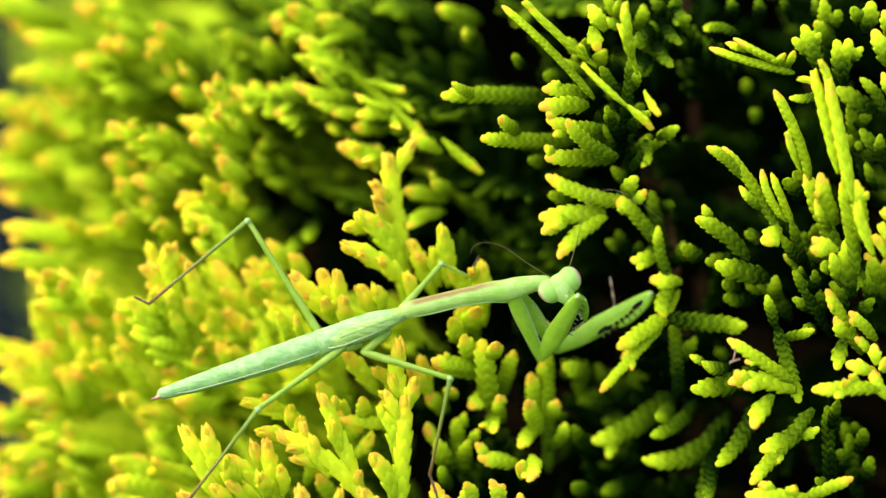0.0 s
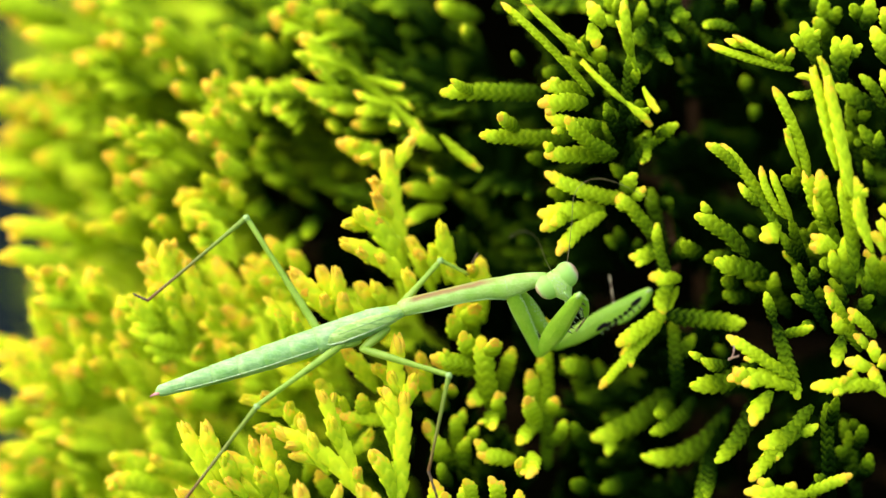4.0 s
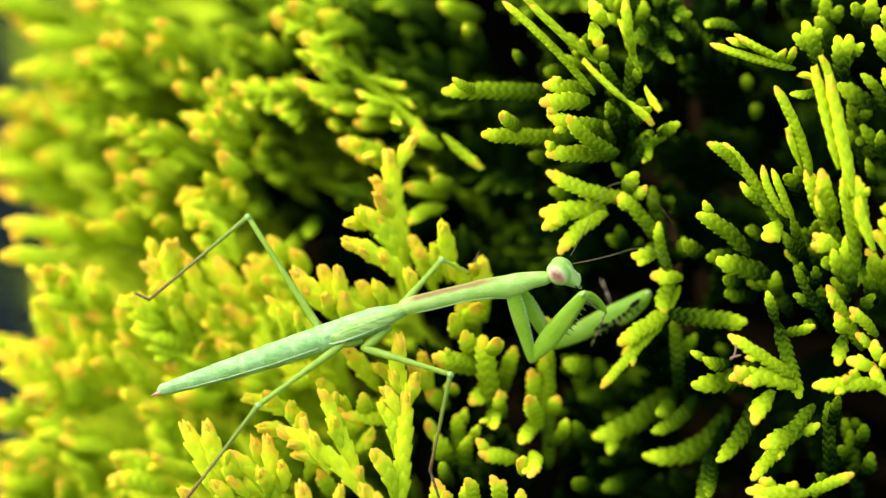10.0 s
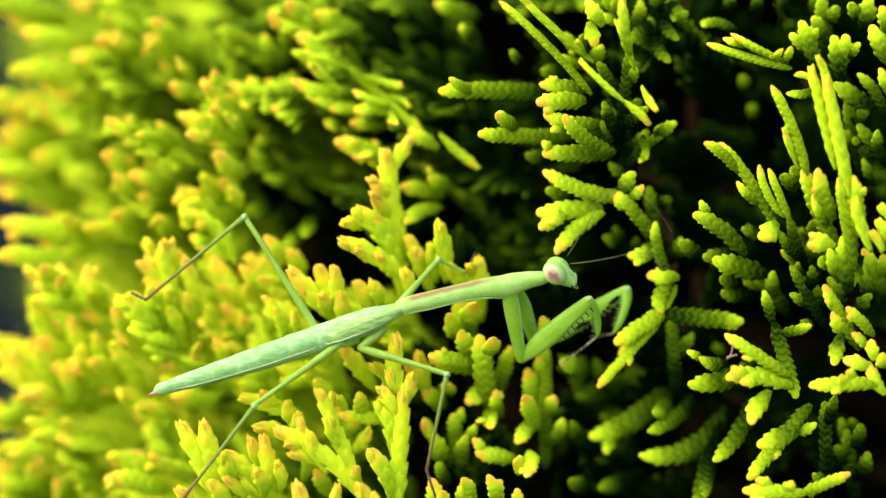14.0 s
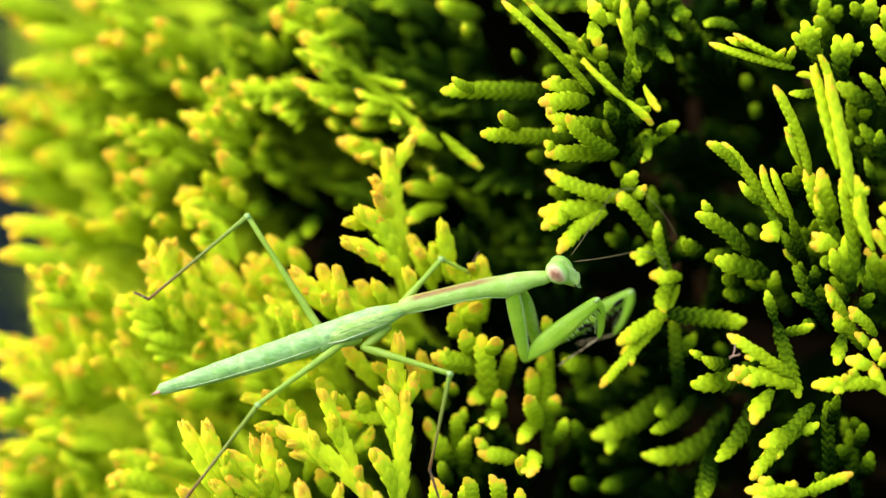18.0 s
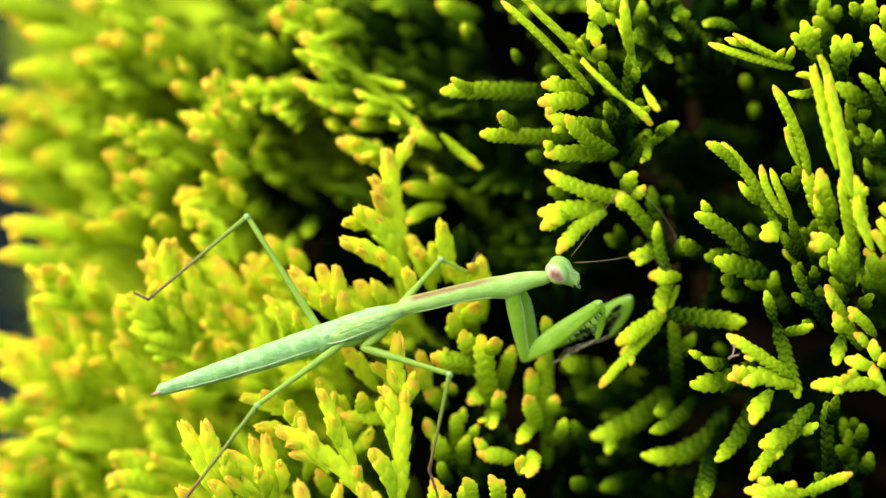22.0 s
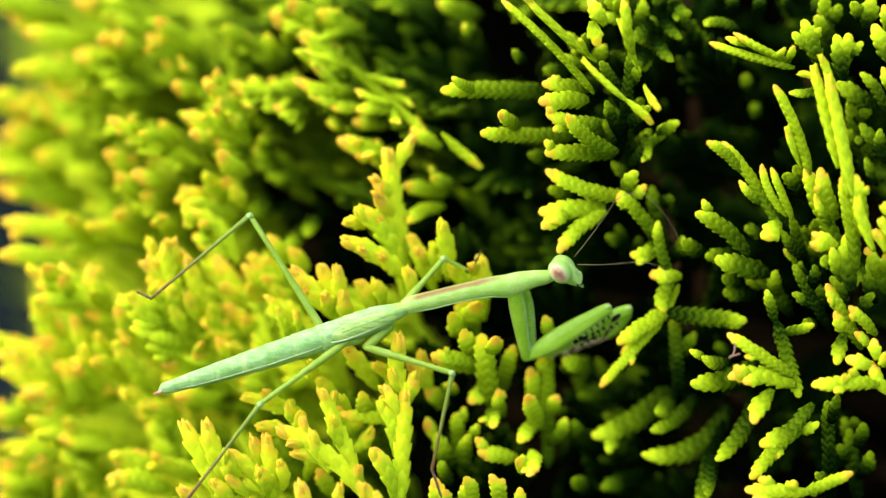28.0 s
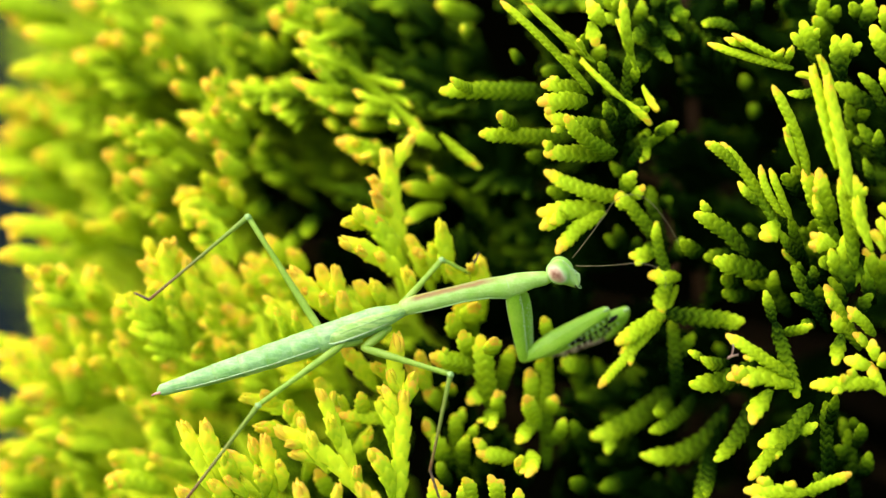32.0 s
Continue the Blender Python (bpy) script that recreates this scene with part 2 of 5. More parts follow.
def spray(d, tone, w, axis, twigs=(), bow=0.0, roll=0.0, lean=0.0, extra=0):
    """One spray: its axis (u0, v0, u1, v1), and twigs the same, at d mm behind the mantis; tone: growth colour, lowered
    where shade is painted in; lean: mm by which the tips come nearer.
    """
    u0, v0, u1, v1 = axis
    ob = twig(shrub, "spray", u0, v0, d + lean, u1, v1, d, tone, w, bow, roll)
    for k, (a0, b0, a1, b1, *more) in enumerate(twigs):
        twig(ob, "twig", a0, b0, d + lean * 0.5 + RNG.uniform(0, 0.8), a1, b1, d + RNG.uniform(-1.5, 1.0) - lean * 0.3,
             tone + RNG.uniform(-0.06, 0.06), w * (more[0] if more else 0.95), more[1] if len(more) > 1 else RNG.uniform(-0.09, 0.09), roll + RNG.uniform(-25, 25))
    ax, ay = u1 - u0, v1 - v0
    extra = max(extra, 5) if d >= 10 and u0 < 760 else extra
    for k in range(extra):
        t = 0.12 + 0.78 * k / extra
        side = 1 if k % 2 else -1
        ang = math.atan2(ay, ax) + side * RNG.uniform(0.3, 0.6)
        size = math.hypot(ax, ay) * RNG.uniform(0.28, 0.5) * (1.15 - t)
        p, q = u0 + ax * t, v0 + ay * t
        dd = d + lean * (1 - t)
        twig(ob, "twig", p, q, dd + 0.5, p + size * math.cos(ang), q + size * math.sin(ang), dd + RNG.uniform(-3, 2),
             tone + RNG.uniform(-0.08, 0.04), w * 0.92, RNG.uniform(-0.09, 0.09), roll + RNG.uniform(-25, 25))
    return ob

# upper sprays over the head of the mantis
spray(-1, 0.72, 0.85, (1050, 168, 886, 2), (), 0.03, 50, 3)
spray(-2, 0.76, 0.95, (1055, 112, 925, -6), ((1040, 98, 1024, 72, 0.8),), 0.02, 50, 3)
spray(-3, 0.87, 0.75, (1112, 184, 1028, 106), (), 0.08, 60)
spray(-3, 0.89, 0.75, (1104, 177, 1154, 222), ((1138, 152, 1166, 197, 1.0),), 0.05, 60)
spray(-2, 0.76, 0.8, (1126, 125, 1094, 35), ((1120, 110, 1104, -4, 1.1),), 0.02, 55)
spray(0, 0.72, 1.2, (1070, 48, 1040, 0), ((1046, 38, 1056, 84, 1.1),), 0.02, 15)
spray(2, 0.36, 0.95, (1092, 285, 1116, 90), ((1100, 230, 1150, 190), (1100, 200, 1060, 110), (1105, 150, 1130, 120), (1098, 250, 1070, 180)), 0.0, 20, 3)
spray(0, 0.66, 1.05, (1045, 160, 957, 150), ((1040, 178, 951, 182, 1.25), (1065, 218, 964, 203, 1.0), (1092, 272, 1000, 205, 1.0)), 0.0, 10, 4)
spray(4, 0.55, 1.35, (970, 165, 778, 162), ((850, 158, 797, 140, 0.7),), -0.04, 5, 6)
spray(2, 0.60, 1.15, (1020, 242, 848, 238), ((920, 228, 880, 203, 0.95),), 0.0, 5, 6)
spray(1, 0.62, 1.2, (1090, 272, 962, 272), (), -0.03, 0, 5)
spray(9, 0.30, 1.1, (1010, 135, 960, 126), ((990, 285, 932, 275, 1.0), (930, 110, 905, 90, 0.8)), 0.0, 0, 4)
spray(3, 0.72, 1.1, (1110, 350, 963, 303), (), 0.06, 5, 3)
spray(6, 0.40, 1.2, (1030, 345, 968, 338), (), 0.0, 0, 3)
spray(3, 0.80, 1.5, (1070, 368, 951, 378), ((995, 392, 956, 406, 0.75),), -0.03, 0, 3)
spray(3, 0.80, 1.15, (1072, 375, 985, 450), (), -0.06, 0, 2)
spray(4, 0.59, 1.00, (1166, 425, 1095, 340), ((1104, 350, 1126, 304, 1.15), (1112, 352, 1142, 328, 0.9), (1120, 370, 1090, 345)), 0.03, 15, 2)
spray(5, 0.55, 0.9, (1192, 500, 1162, 392), ((1170, 440, 1113, 453, 1.25), (1150, 445, 1126, 470, 1.1)), 0.05, 15)
spray(5, 0.76, 1.25, (1206, 492, 1147, 488), (), 0.03, 0)
spray(5, 0.64, 1.1, (1196, 490, 1172, 562), (), -0.14, 0)
spray(5, 0.80, 0.8, (1172, 566, 1060, 687), ((1180, 552, 1090, 610, 1.5, -0.03), (1150, 578, 1098, 630, 1.0, -0.02), (1200, 505, 1166, 570, 0.7, 0.0)), -0.03, 8)
spray(4, 0.54, 0.95, (1160, 240, 1201, 217), ((1140, 238, 1146, 284, 0.7),), 0, 20)
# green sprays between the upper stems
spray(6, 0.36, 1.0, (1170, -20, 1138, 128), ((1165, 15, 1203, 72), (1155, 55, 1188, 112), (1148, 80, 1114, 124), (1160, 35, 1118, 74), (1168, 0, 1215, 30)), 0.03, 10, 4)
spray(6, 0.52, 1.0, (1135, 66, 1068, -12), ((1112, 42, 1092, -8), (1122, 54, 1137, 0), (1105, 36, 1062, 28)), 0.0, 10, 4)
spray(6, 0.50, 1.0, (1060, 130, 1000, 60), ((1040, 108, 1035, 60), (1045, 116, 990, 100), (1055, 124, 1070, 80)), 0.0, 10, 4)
# tone dropped so that this spray sinks into painted shade
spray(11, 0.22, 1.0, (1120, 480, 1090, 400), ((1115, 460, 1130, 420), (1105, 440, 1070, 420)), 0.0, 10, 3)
spray(5, 0.52, 1.0, (1440, 480, 1400, 420), ((1430, 465, 1440, 420), (1420, 455, 1385, 445)), 0.0, 10, 3)
spray(4, 0.62, 1.1, (1568, 520, 1530, 440), ((1556, 500, 1566, 450), (1550, 480, 1512, 470)), 0.0, 10, 3)
spray(6, 0.43, 1.1, (1400, 560, 1330, 470), ((1375, 530, 1370, 480), (1360, 510, 1318, 500)), 0.0, 10, 3)
# stems behind them
spray(5, 0.42, 0.7, (1110, 300, 1180, 235), ((1150, 262, 1140, 235),), 0.05, 20)
spray(5, 0.48, 1.2, (1172, 556, 1320, 570), ((1260, 560, 1310, 580, 0.8),), -0.02, 5)
spray(8, 0.42, 1.0, (1200, 700, 1190, 560), ((1195, 640, 1230, 590),), 0.0, 5)
# right sprays
spray(-3, 0.87, 1.05, (1482, 300, 1437, 117), ((1450, 142, 1410, 131, 0.7), (1476, 190, 1449, 98, 0.7)), -0.03, 35)
spray(-4, 0.88, 1.15, (1508, 350, 1463, 134), ((1500, 350, 1484, 238, 0.9),), -0.03, 35)
spray(-2, 0.73, 1.0, (1432, 312, 1368, 151), ((1418, 300, 1390, 225, 0.8),), -0.05, 45)
spray(-1, 0.65, 1.05, (1378, 405, 1276, 252), ((1312, 308, 1249, 252, 0.8), (1345, 362, 1306, 322, 0.8)), -0.05, 35)
spray(-1, 0.73, 0.9, (1402, 392, 1363, 298), ((1392, 385, 1346, 292, 0.8),), -0.04, 45)
spray(1, 0.41, 0.95, (1432, 480, 1398, 385), ((1425, 460, 1380, 410),), 0.0, 30, 3)
spray(-1, 0.59, 1.3, (1325, 452, 1229, 378), (), -0.06, 5, 3)
spray(-2, 0.73, 1.55, (1378, 392, 1346, 424), (), 0.05, 0, 1)
spray(1, 0.54, 1.4, (1362, 488, 1263, 460), (), 0.04, 0, 4)
spray(5, 0.33, 1.2, (1345, 522, 1278, 520), ((1310, 452, 1246, 456, 1.0), (1320, 500, 1276, 495, 1.0), (1345, 410, 1316, 408, 1.2), (1250, 450, 1205, 425, 1.0)), 0.0, 0, 4)
spray(0, 0.43, 1.35, (1440, 350, 1402, 296), ((1425, 355, 1384, 310, 0.9), (1440, 370, 1430, 320)), 0.0, 10, 4)
spray(-2, 0.65, 1.3, (1490, 450, 1424, 296), ((1480, 390, 1449, 298, 0.9), (1470, 400, 1440, 345, 0.9)), 0.03, 30, 2)
spray(-3, 0.85, 1.0, (1482, 436, 1434, 414), ((1470, 438, 1432, 434, 0.9),), 0.02, 10, 1)
spray(-3, 0.73, 1.0, (1506, 430, 1487, 314), ((1514, 480, 1496, 295, 1.3), (1525, 420, 1512, 310, 1.1)), 0.02, 35)
spray(-4, 0.88, 1.15, (1545, 446, 1514, 348), ((1566, 448, 1543, 408, 1.0), (1575, 430, 1555, 388, 1.1), (1580, 400, 1560, 362, 1.0)), 0.03, 40)
spray(-2, 0.47, 1.6, (1506, 520, 1498, 415), ((1528, 452, 1508, 514, 0.9), (1490, 500, 1470, 440, 0.8), (1480, 470, 1450, 460, 0.8)), 0.02, 15)
spray(2, 0.38, 1.2, (1548, 540, 1528, 478), ((1490, 560, 1470, 490), (1450, 560, 1440, 500), (1520, 560, 1545, 520)), 0.0, 15)
spray(1, 0.32, 0.95, (1470, 590, 1402, 470), ((1430, 520, 1440, 470), (1440, 550, 1400, 520), (1445, 570, 1418, 580)), 0.0, 20)
spray(-2, 0.67, 0.9, (1405, 122, 1253, 77), ((1398, 112, 1296, 60, 1.15), (1320, 84, 1282, 68, 0.9), (1388, 115, 1403, 82, 1.0), (1372, 108, 1388, 86, 0.9)), -0.03, 45)
spray(2, 0.53, 1.2, (1448, 120, 1420, 36), ((1438, 92, 1400, 60, 0.9), (1440, 80, 1450, 50, 0.8)), 0.02, 5)
spray(1, 0.51, 1.25, (1492, 145, 1478, 62), ((1495, 120, 1500, 60, 1.0), (1498, 105, 1526, 76, 0.7)), 0.02, 5)
spray(3, 0.47, 1.4, (1530, 55, 1542, -6), ((1520, 40, 1505, 5, 0.9),), 0.02, 10)
spray(-1, 0.65, 1.3, (1576, 115, 1544, 44), ((1568, 60, 1562, 10, 0.9), (1576, 170, 1560, 120, 0.8)), 0.02, 10)
spray(3, 0.47, 1.35, (1550, 192, 1477, 148), ((1568, 200, 1520, 130, 0.7),), 0.03, 10)
spray(0, 0.54, 0.8, (1452, 158, 1394, 166), (), 0.06, 35)
spray(4, 0.40, 1.1, (1580, 300, 1520, 220), ((1560, 270, 1555, 230), (1540, 250, 1510, 250), (1550, 330, 1530, 280)), 0.03, 20)
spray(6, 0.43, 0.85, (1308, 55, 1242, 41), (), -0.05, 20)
# two more whose low tones paint the shade at the top edge
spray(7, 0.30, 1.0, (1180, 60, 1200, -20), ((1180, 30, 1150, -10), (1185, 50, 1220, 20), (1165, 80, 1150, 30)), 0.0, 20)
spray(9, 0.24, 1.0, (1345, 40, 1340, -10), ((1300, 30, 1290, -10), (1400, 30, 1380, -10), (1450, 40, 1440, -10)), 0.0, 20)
# dim twig ends, their shade put into the low tones
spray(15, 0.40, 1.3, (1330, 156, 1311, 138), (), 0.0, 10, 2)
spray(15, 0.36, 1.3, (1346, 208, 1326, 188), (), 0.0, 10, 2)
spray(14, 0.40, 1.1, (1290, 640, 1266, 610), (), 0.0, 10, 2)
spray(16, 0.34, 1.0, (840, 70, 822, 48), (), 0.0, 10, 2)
# lower right
spray(-2, 0.69, 1.05, (1402, 668, 1285, 592), ((1350, 635, 1318, 618, 0.8),), -0.03, 25)
spray(-2, 0.75, 1.45, (1408, 684, 1286, 668), ((1330, 668, 1297, 650, 0.8), (1366, 690, 1330, 752, 0.95)), -0.08, 5)
spray(-1, 0.52, 1.0, (1372, 570, 1413, 706), ((1372, 575, 1354, 514, 0.8), (1378, 590, 1440, 576, 0.8)), -0.03, 15)
spray(2, 0.47, 1.4, (1345, 640, 1220, 682), ((1290, 640, 1240, 635, 0.8),), 0.05, 0, 3)
spray(3, 0.49, 1.2, (1335, 700, 1266, 818), (), 0.06, 10, 4)
spray(7, 0.49, 1.55, (1290, 720, 1134, 808), (), 0.14, 0, 6)
spray(6, 0.45, 1.0, (1230, 700, 1150, 766), (), 0.06, 0, 6)
spray(9, 0.49, 1.6, (1200, 670, 1046, 776), ((1190, 690, 1160, 735, 0.7),), 0.05, 0, 8)
spray(11, 0.29, 1.2, (1150, 836, 1062, 866), ((1080, 800, 1010, 746, 0.9), (1050, 870, 1010, 850, 0.9), (1010, 765, 985, 725, 0.8)), 0.03, 0, 6)
spray(6, 0.33, 1.2, (1275, 740, 1236, 900), ((1262, 780, 1250, 880, 0.8),), 0.03, 5, 6)
spray(-3, 0.78, 1.05, (1556, 680, 1434, 683), ((1502, 680, 1490, 664, 0.9), (1545, 650, 1494, 636, 1.2), (1550, 640, 1545, 600, 1.0), (1575, 650, 1562, 626, 1.1), (1520, 668, 1500, 658, 0.8), (1570, 700, 1540, 640, 1.0)), 0.03, 15)
spray(-1, 0.64, 1.0, (1525, 620, 1460, 504), ((1505, 600, 1476, 552, 1.2), (1550, 595, 1500, 544, 0.9), (1490, 590, 1478, 648, 1.1), (1545, 620, 1510, 590)), 0.03, 25, 2)
spray(0, 0.62, 1.25, (1420, 760, 1342, 790), ((1400, 765, 1449, 750, 0.75),), 0.04, 10)
spray(0, 0.62, 1.1, (1438, 715, 1326, 850), ((1390, 790, 1345, 815, 1.0),), 0.04, 10)
spray(-3, 0.78, 1.15, (1430, 874, 1316, 868), ((1370, 868, 1340, 848, 0.9), (1385, 872, 1407, 852, 0.85), (1420, 874, 1509, 838, 0.8), (1400, 880, 1330, 884, 0.9)), 0.04, 15)
spray(1, 0.34, 1.1, (1472, 910, 1462, 710), ((1470, 850, 1440, 840), (1468, 760, 1480, 700), (1465, 850, 1435, 880)), 0.04, 20, 2)
spray(8, 0.28, 1.0, (1520, 860, 1490, 740), ((1500, 780, 1510, 740),), 0.04, 20, 2)
# centre, under the forelegs
spray(4, 0.68, 1.5, (866, 720, 850, 592), ((846, 630, 818, 584, 0.85), (866, 630, 876, 597, 0.8), (846, 645, 760, 630, 0.7)), 0.0, 5, 5)
spray(7, 0.62, 1.1, (880, 700, 908, 612), ((890, 740, 880, 690), (870, 720, 872, 760)), 0.0, 5, 5)
spray(7, 0.72, 1.3, (955, 740, 936, 652), ((955, 760, 930, 700, 0.9), (950, 742, 916, 786, 0.85)), 0.0, 15, 5)
spray(8, 0.56, 1.0, (968, 830, 968, 610), ((968, 740, 985, 700), (968, 680, 955, 630), (968, 790, 1000, 740)), 0.0, 10, 4)
spray(7, 0.60, 1.25, (1045, 656, 993, 640), (), 0.0, 5, 4)
spray(7, 0.62, 1.25, (872, 678, 828, 716), (), 0.0, 5, 3)
spray(4, 0.76, 1.15, (915, 812, 843, 802), ((930, 830, 912, 816, 1.0), (940, 798, 934, 846, 0.95)), 0.0, 10, 4)
spray(7, 0.48, 1.15, (822, 850, 804, 732), ((812, 830, 768, 768, 1.2), (825, 840, 828, 770, 1.0), (800, 860, 775, 820)), 0.0, 10, 5)
spray(8, 0.64, 1.2, (790, 720, 750, 690), ((800, 700, 800, 680), (770, 760, 750, 750, 1.2)), 0.0, 5, 5)
spray(1, 0.70, 1.2, (812, 910, 831, 850), ((780, 915, 767, 846, 1.0), (790, 910, 786, 868, 0.8), (880, 915, 867, 840, 0.9), (886, 910, 888, 848, 0.85), (922, 915, 918, 864, 0.8), (835, 900, 822, 845, 0.8)), 0.0, 10, 3)
spray(5, 0.77, 0.9, (972, 600, 962, 560), (), 0.0, 10, 2)
# more sprays under the neck shield and beside the stems
spray(7, 0.65, 1.7, (840, 610, 812, 520), ((830, 590, 845, 535, 1.0), (830, 600, 795, 555, 0.9)), 0.0, 5, 4)
spray(5, 0.72, 1.2, (850, 655, 762, 636), ((820, 648, 790, 628, 0.8),), 0.0, 5, 3)
spray(6, 0.86, 1.3, (760, 700, 742, 622), ((755, 690, 722, 640, 0.9),), 0.0, 5, 3)
spray(8, 0.35, 1.1, (1125, 330, 1095, 170), ((1115, 280, 1150, 230), (1110, 250, 1065, 215), (1105, 220, 1135, 175), (1115, 310, 1080, 290), (1100, 190, 1075, 140)), 0.03, 15, 3)
spray(9, 0.29, 1.1, (1185, 540, 1150, 330), ((1180, 470, 1210, 420), (1165, 420, 1135, 400), (1175, 450, 1140, 440), (1160, 370, 1190, 350)), -0.04, 15, 2)
spray(6, 0.41, 1.1, (1460, 520, 1405, 400), ((1440, 480, 1400, 460), (1445, 470, 1470, 420), (1430, 440, 1440, 390), (1450, 500, 1415, 500)), 0.0, 15, 3)
spray(5, 0.45, 1.1, (1540, 330, 1500, 180), ((1530, 290, 1555, 240), (1520, 260, 1490, 230), (1515, 230, 1540, 190)), 0.0, 15, 3)
spray(5, 0.48, 1.1, (1470, 110, 1455, -10), ((1465, 70, 1440, 30), (1462, 50, 1485, 10)), 0.0, 15, 3)
spray(6, 0.39, 1.1, (1520, 900, 1500, 760), ((1515, 850, 1540, 800), (1510, 830, 1480, 790), (1505, 800, 1525, 750)), 0.0, 15, 3)
spray(18, 0.86, 1.7, (190, 660, 8, 612), ((150, 650, 70, 600, 0.9), (190, 665, 90, 650, 0.9)), 0.0, 10, 6, 3)
spray(17, 0.86, 1.7, (170, 720, 0, 655), ((130, 705, 40, 700, 0.9),), 0.0, 10, 6, 3)
spray(14, 0.88, 1.5, (260, 690, 120, 640), ((220, 680, 160, 640, 0.9),), 0.0, 10, 6, 3)
spray(9, 0.88, 1.4, (330, 560, 270, 500), ((320, 560, 300, 505, 0.9), (350, 570, 330, 520, 0.9)), 0.0, 5, 4)
# golden sprays below the belly
spray(1, 0.90, 1.4, (705, 910, 716, 690), ((716, 720, 705, 590, 1.0), (712, 730, 735, 658, 0.85), (708, 700, 690, 654, 0.75), (698, 810, 672, 708, 0.95), (696, 890, 654, 794, 0.95), (702, 700, 668, 686, 0.6)), -0.02, 5, 2)
spray(-1, 0.93, 1.2, (645, 880, 566, 688), ((612, 800, 584, 735, 0.9), (640, 860, 632, 824, 0.8)), 0.03, 5, 3)
spray(-2, 0.93, 1.35, (645, 885, 488, 758), ((585, 838, 548, 764, 0.85), (565, 822, 514, 802, 0.8)), -0.06, 5, 3)
spray(1, 0.91, 1.3, (485, 900, 470, 770), ((460, 830, 445, 774, 0.9), (465, 870, 398, 798, 1.0), (440, 880, 398, 844, 0.9), (498, 870, 494, 814, 0.8), (470, 880, 455, 830)), 0.0, 5, 3)
spray(1, 0.90, 1.5, (400, 900, 322, 746), ((396, 860, 362, 744, 0.9), (410, 880, 395, 800, 0.9), (350, 915, 316, 862, 0.9), (420, 900, 372, 850, 0.8)), -0.04, 5, 3)
spray(-4, 0.93, 1.5, (545, 925, 528, 855), ((602, 915, 601, 858, 0.6), (655, 920, 637, 856, 0.9), (665, 920, 664, 870, 0.6)), 0, 5, 2)
spray(4, 0.90, 1.25, (540, 735, 426, 702), ((505, 720, 463, 692, 0.9), (530, 760, 510, 708, 0.9), (545, 790, 530, 728, 0.9), (525, 775, 452, 756, 0.9)), 0.0, 5, 3)
spray(4, 0.83, 1.1, (700, 745, 600, 735), ((620, 735, 602, 702, 0.9), (645, 740, 637, 694, 1.0), (680, 740, 680, 700, 0.9)), 0.0, 5, 3)
spray(5, 0.88, 1.3, (668, 690, 608, 612), ((700, 700, 660, 644, 0.9), (580, 690, 545, 640, 0.9), (600, 720, 560, 670, 0.9)), 0.0, 5, 4)
spray(7, 0.80, 1.2, (560, 830, 520, 760), ((540, 850, 560, 790), (590, 880, 560, 830), (620, 800, 660, 760), (620, 760, 580, 720), (600, 770, 640, 740)), 0.0, 5, 4)
# golden fan behind the thorax
spray(6, 0.91, 1.6, (716, 530, 684, 262), ((702, 345, 656, 316, 0.8), (706, 385, 660, 340, 0.8), (716, 480, 628, 368, 0.95), (700, 435, 664, 386, 0.75), (726, 505, 603, 424, 0.85), (672, 462, 632, 440, 0.8), (722, 495, 668, 450, 0.75), (645, 402, 606, 395, 0.7)), 0.03, 0, 5)
spray(5, 0.92, 1.4, (668, 560, 632, 496), ((675, 550, 660, 498, 0.85), (726, 530, 718, 474, 0.95)), 0.0, 0, 4)
spray(6, 0.91, 1.3, (768, 520, 724, 416), ((775, 500, 765, 430, 0.9), (794, 500, 780, 392, 1.1), (750, 480, 735, 440, 0.8)), 0.0, 0, 5)
spray(11, 0.68, 1.15, (790, 345, 712, 330), ((785, 366, 718, 396, 1.0), (800, 330, 760, 315)), 0.0, 0, 6)
spray(6, 0.92, 1.5, (852, 570, 850, 454), ((850, 520, 794, 466, 0.75), (850, 490, 830, 470, 0.7)), 0.0, 0, 5)
spray(5, 0.92, 1.35, (628, 590, 563, 468), ((606, 570, 594, 470, 0.9), (600, 570, 514, 474, 1.05), (560, 545, 536, 510, 0.8), (615, 590, 605, 515, 0.9), (590, 560, 570, 520, 0.8)), 0.0, 0, 4)
# golden sprays round the hind legs
spray(6, 0.88, 0.9, (535, 610, 468, 524), ((515, 610, 488, 545, 0.9), (540, 600, 520, 550, 0.9)), 0.0, 30, 3)
spray(12, 0.84, 1.5, (520, 530, 440, 452), ((515, 470, 470, 418, 0.8), (535, 495, 510, 440, 0.8), (500, 530, 460, 490, 0.9), (530, 550, 480, 510, 0.8), (480, 510, 425, 470, 0.8)), 0.0, 0, 5)
spray(13, 0.83, 1.4, (470, 610, 378, 452), ((440, 550, 388, 505, 0.9), (455, 590, 395, 540, 0.9), (440, 560, 440, 500, 0.9), (460, 600, 430, 560)), 0.0, 0, 5)
spray(11, 0.84, 1.2, (430, 600, 352, 568), ((400, 600, 370, 540), (440, 640, 400, 612, 1.1), (420, 650, 380, 600)), 0.0, 0, 4)
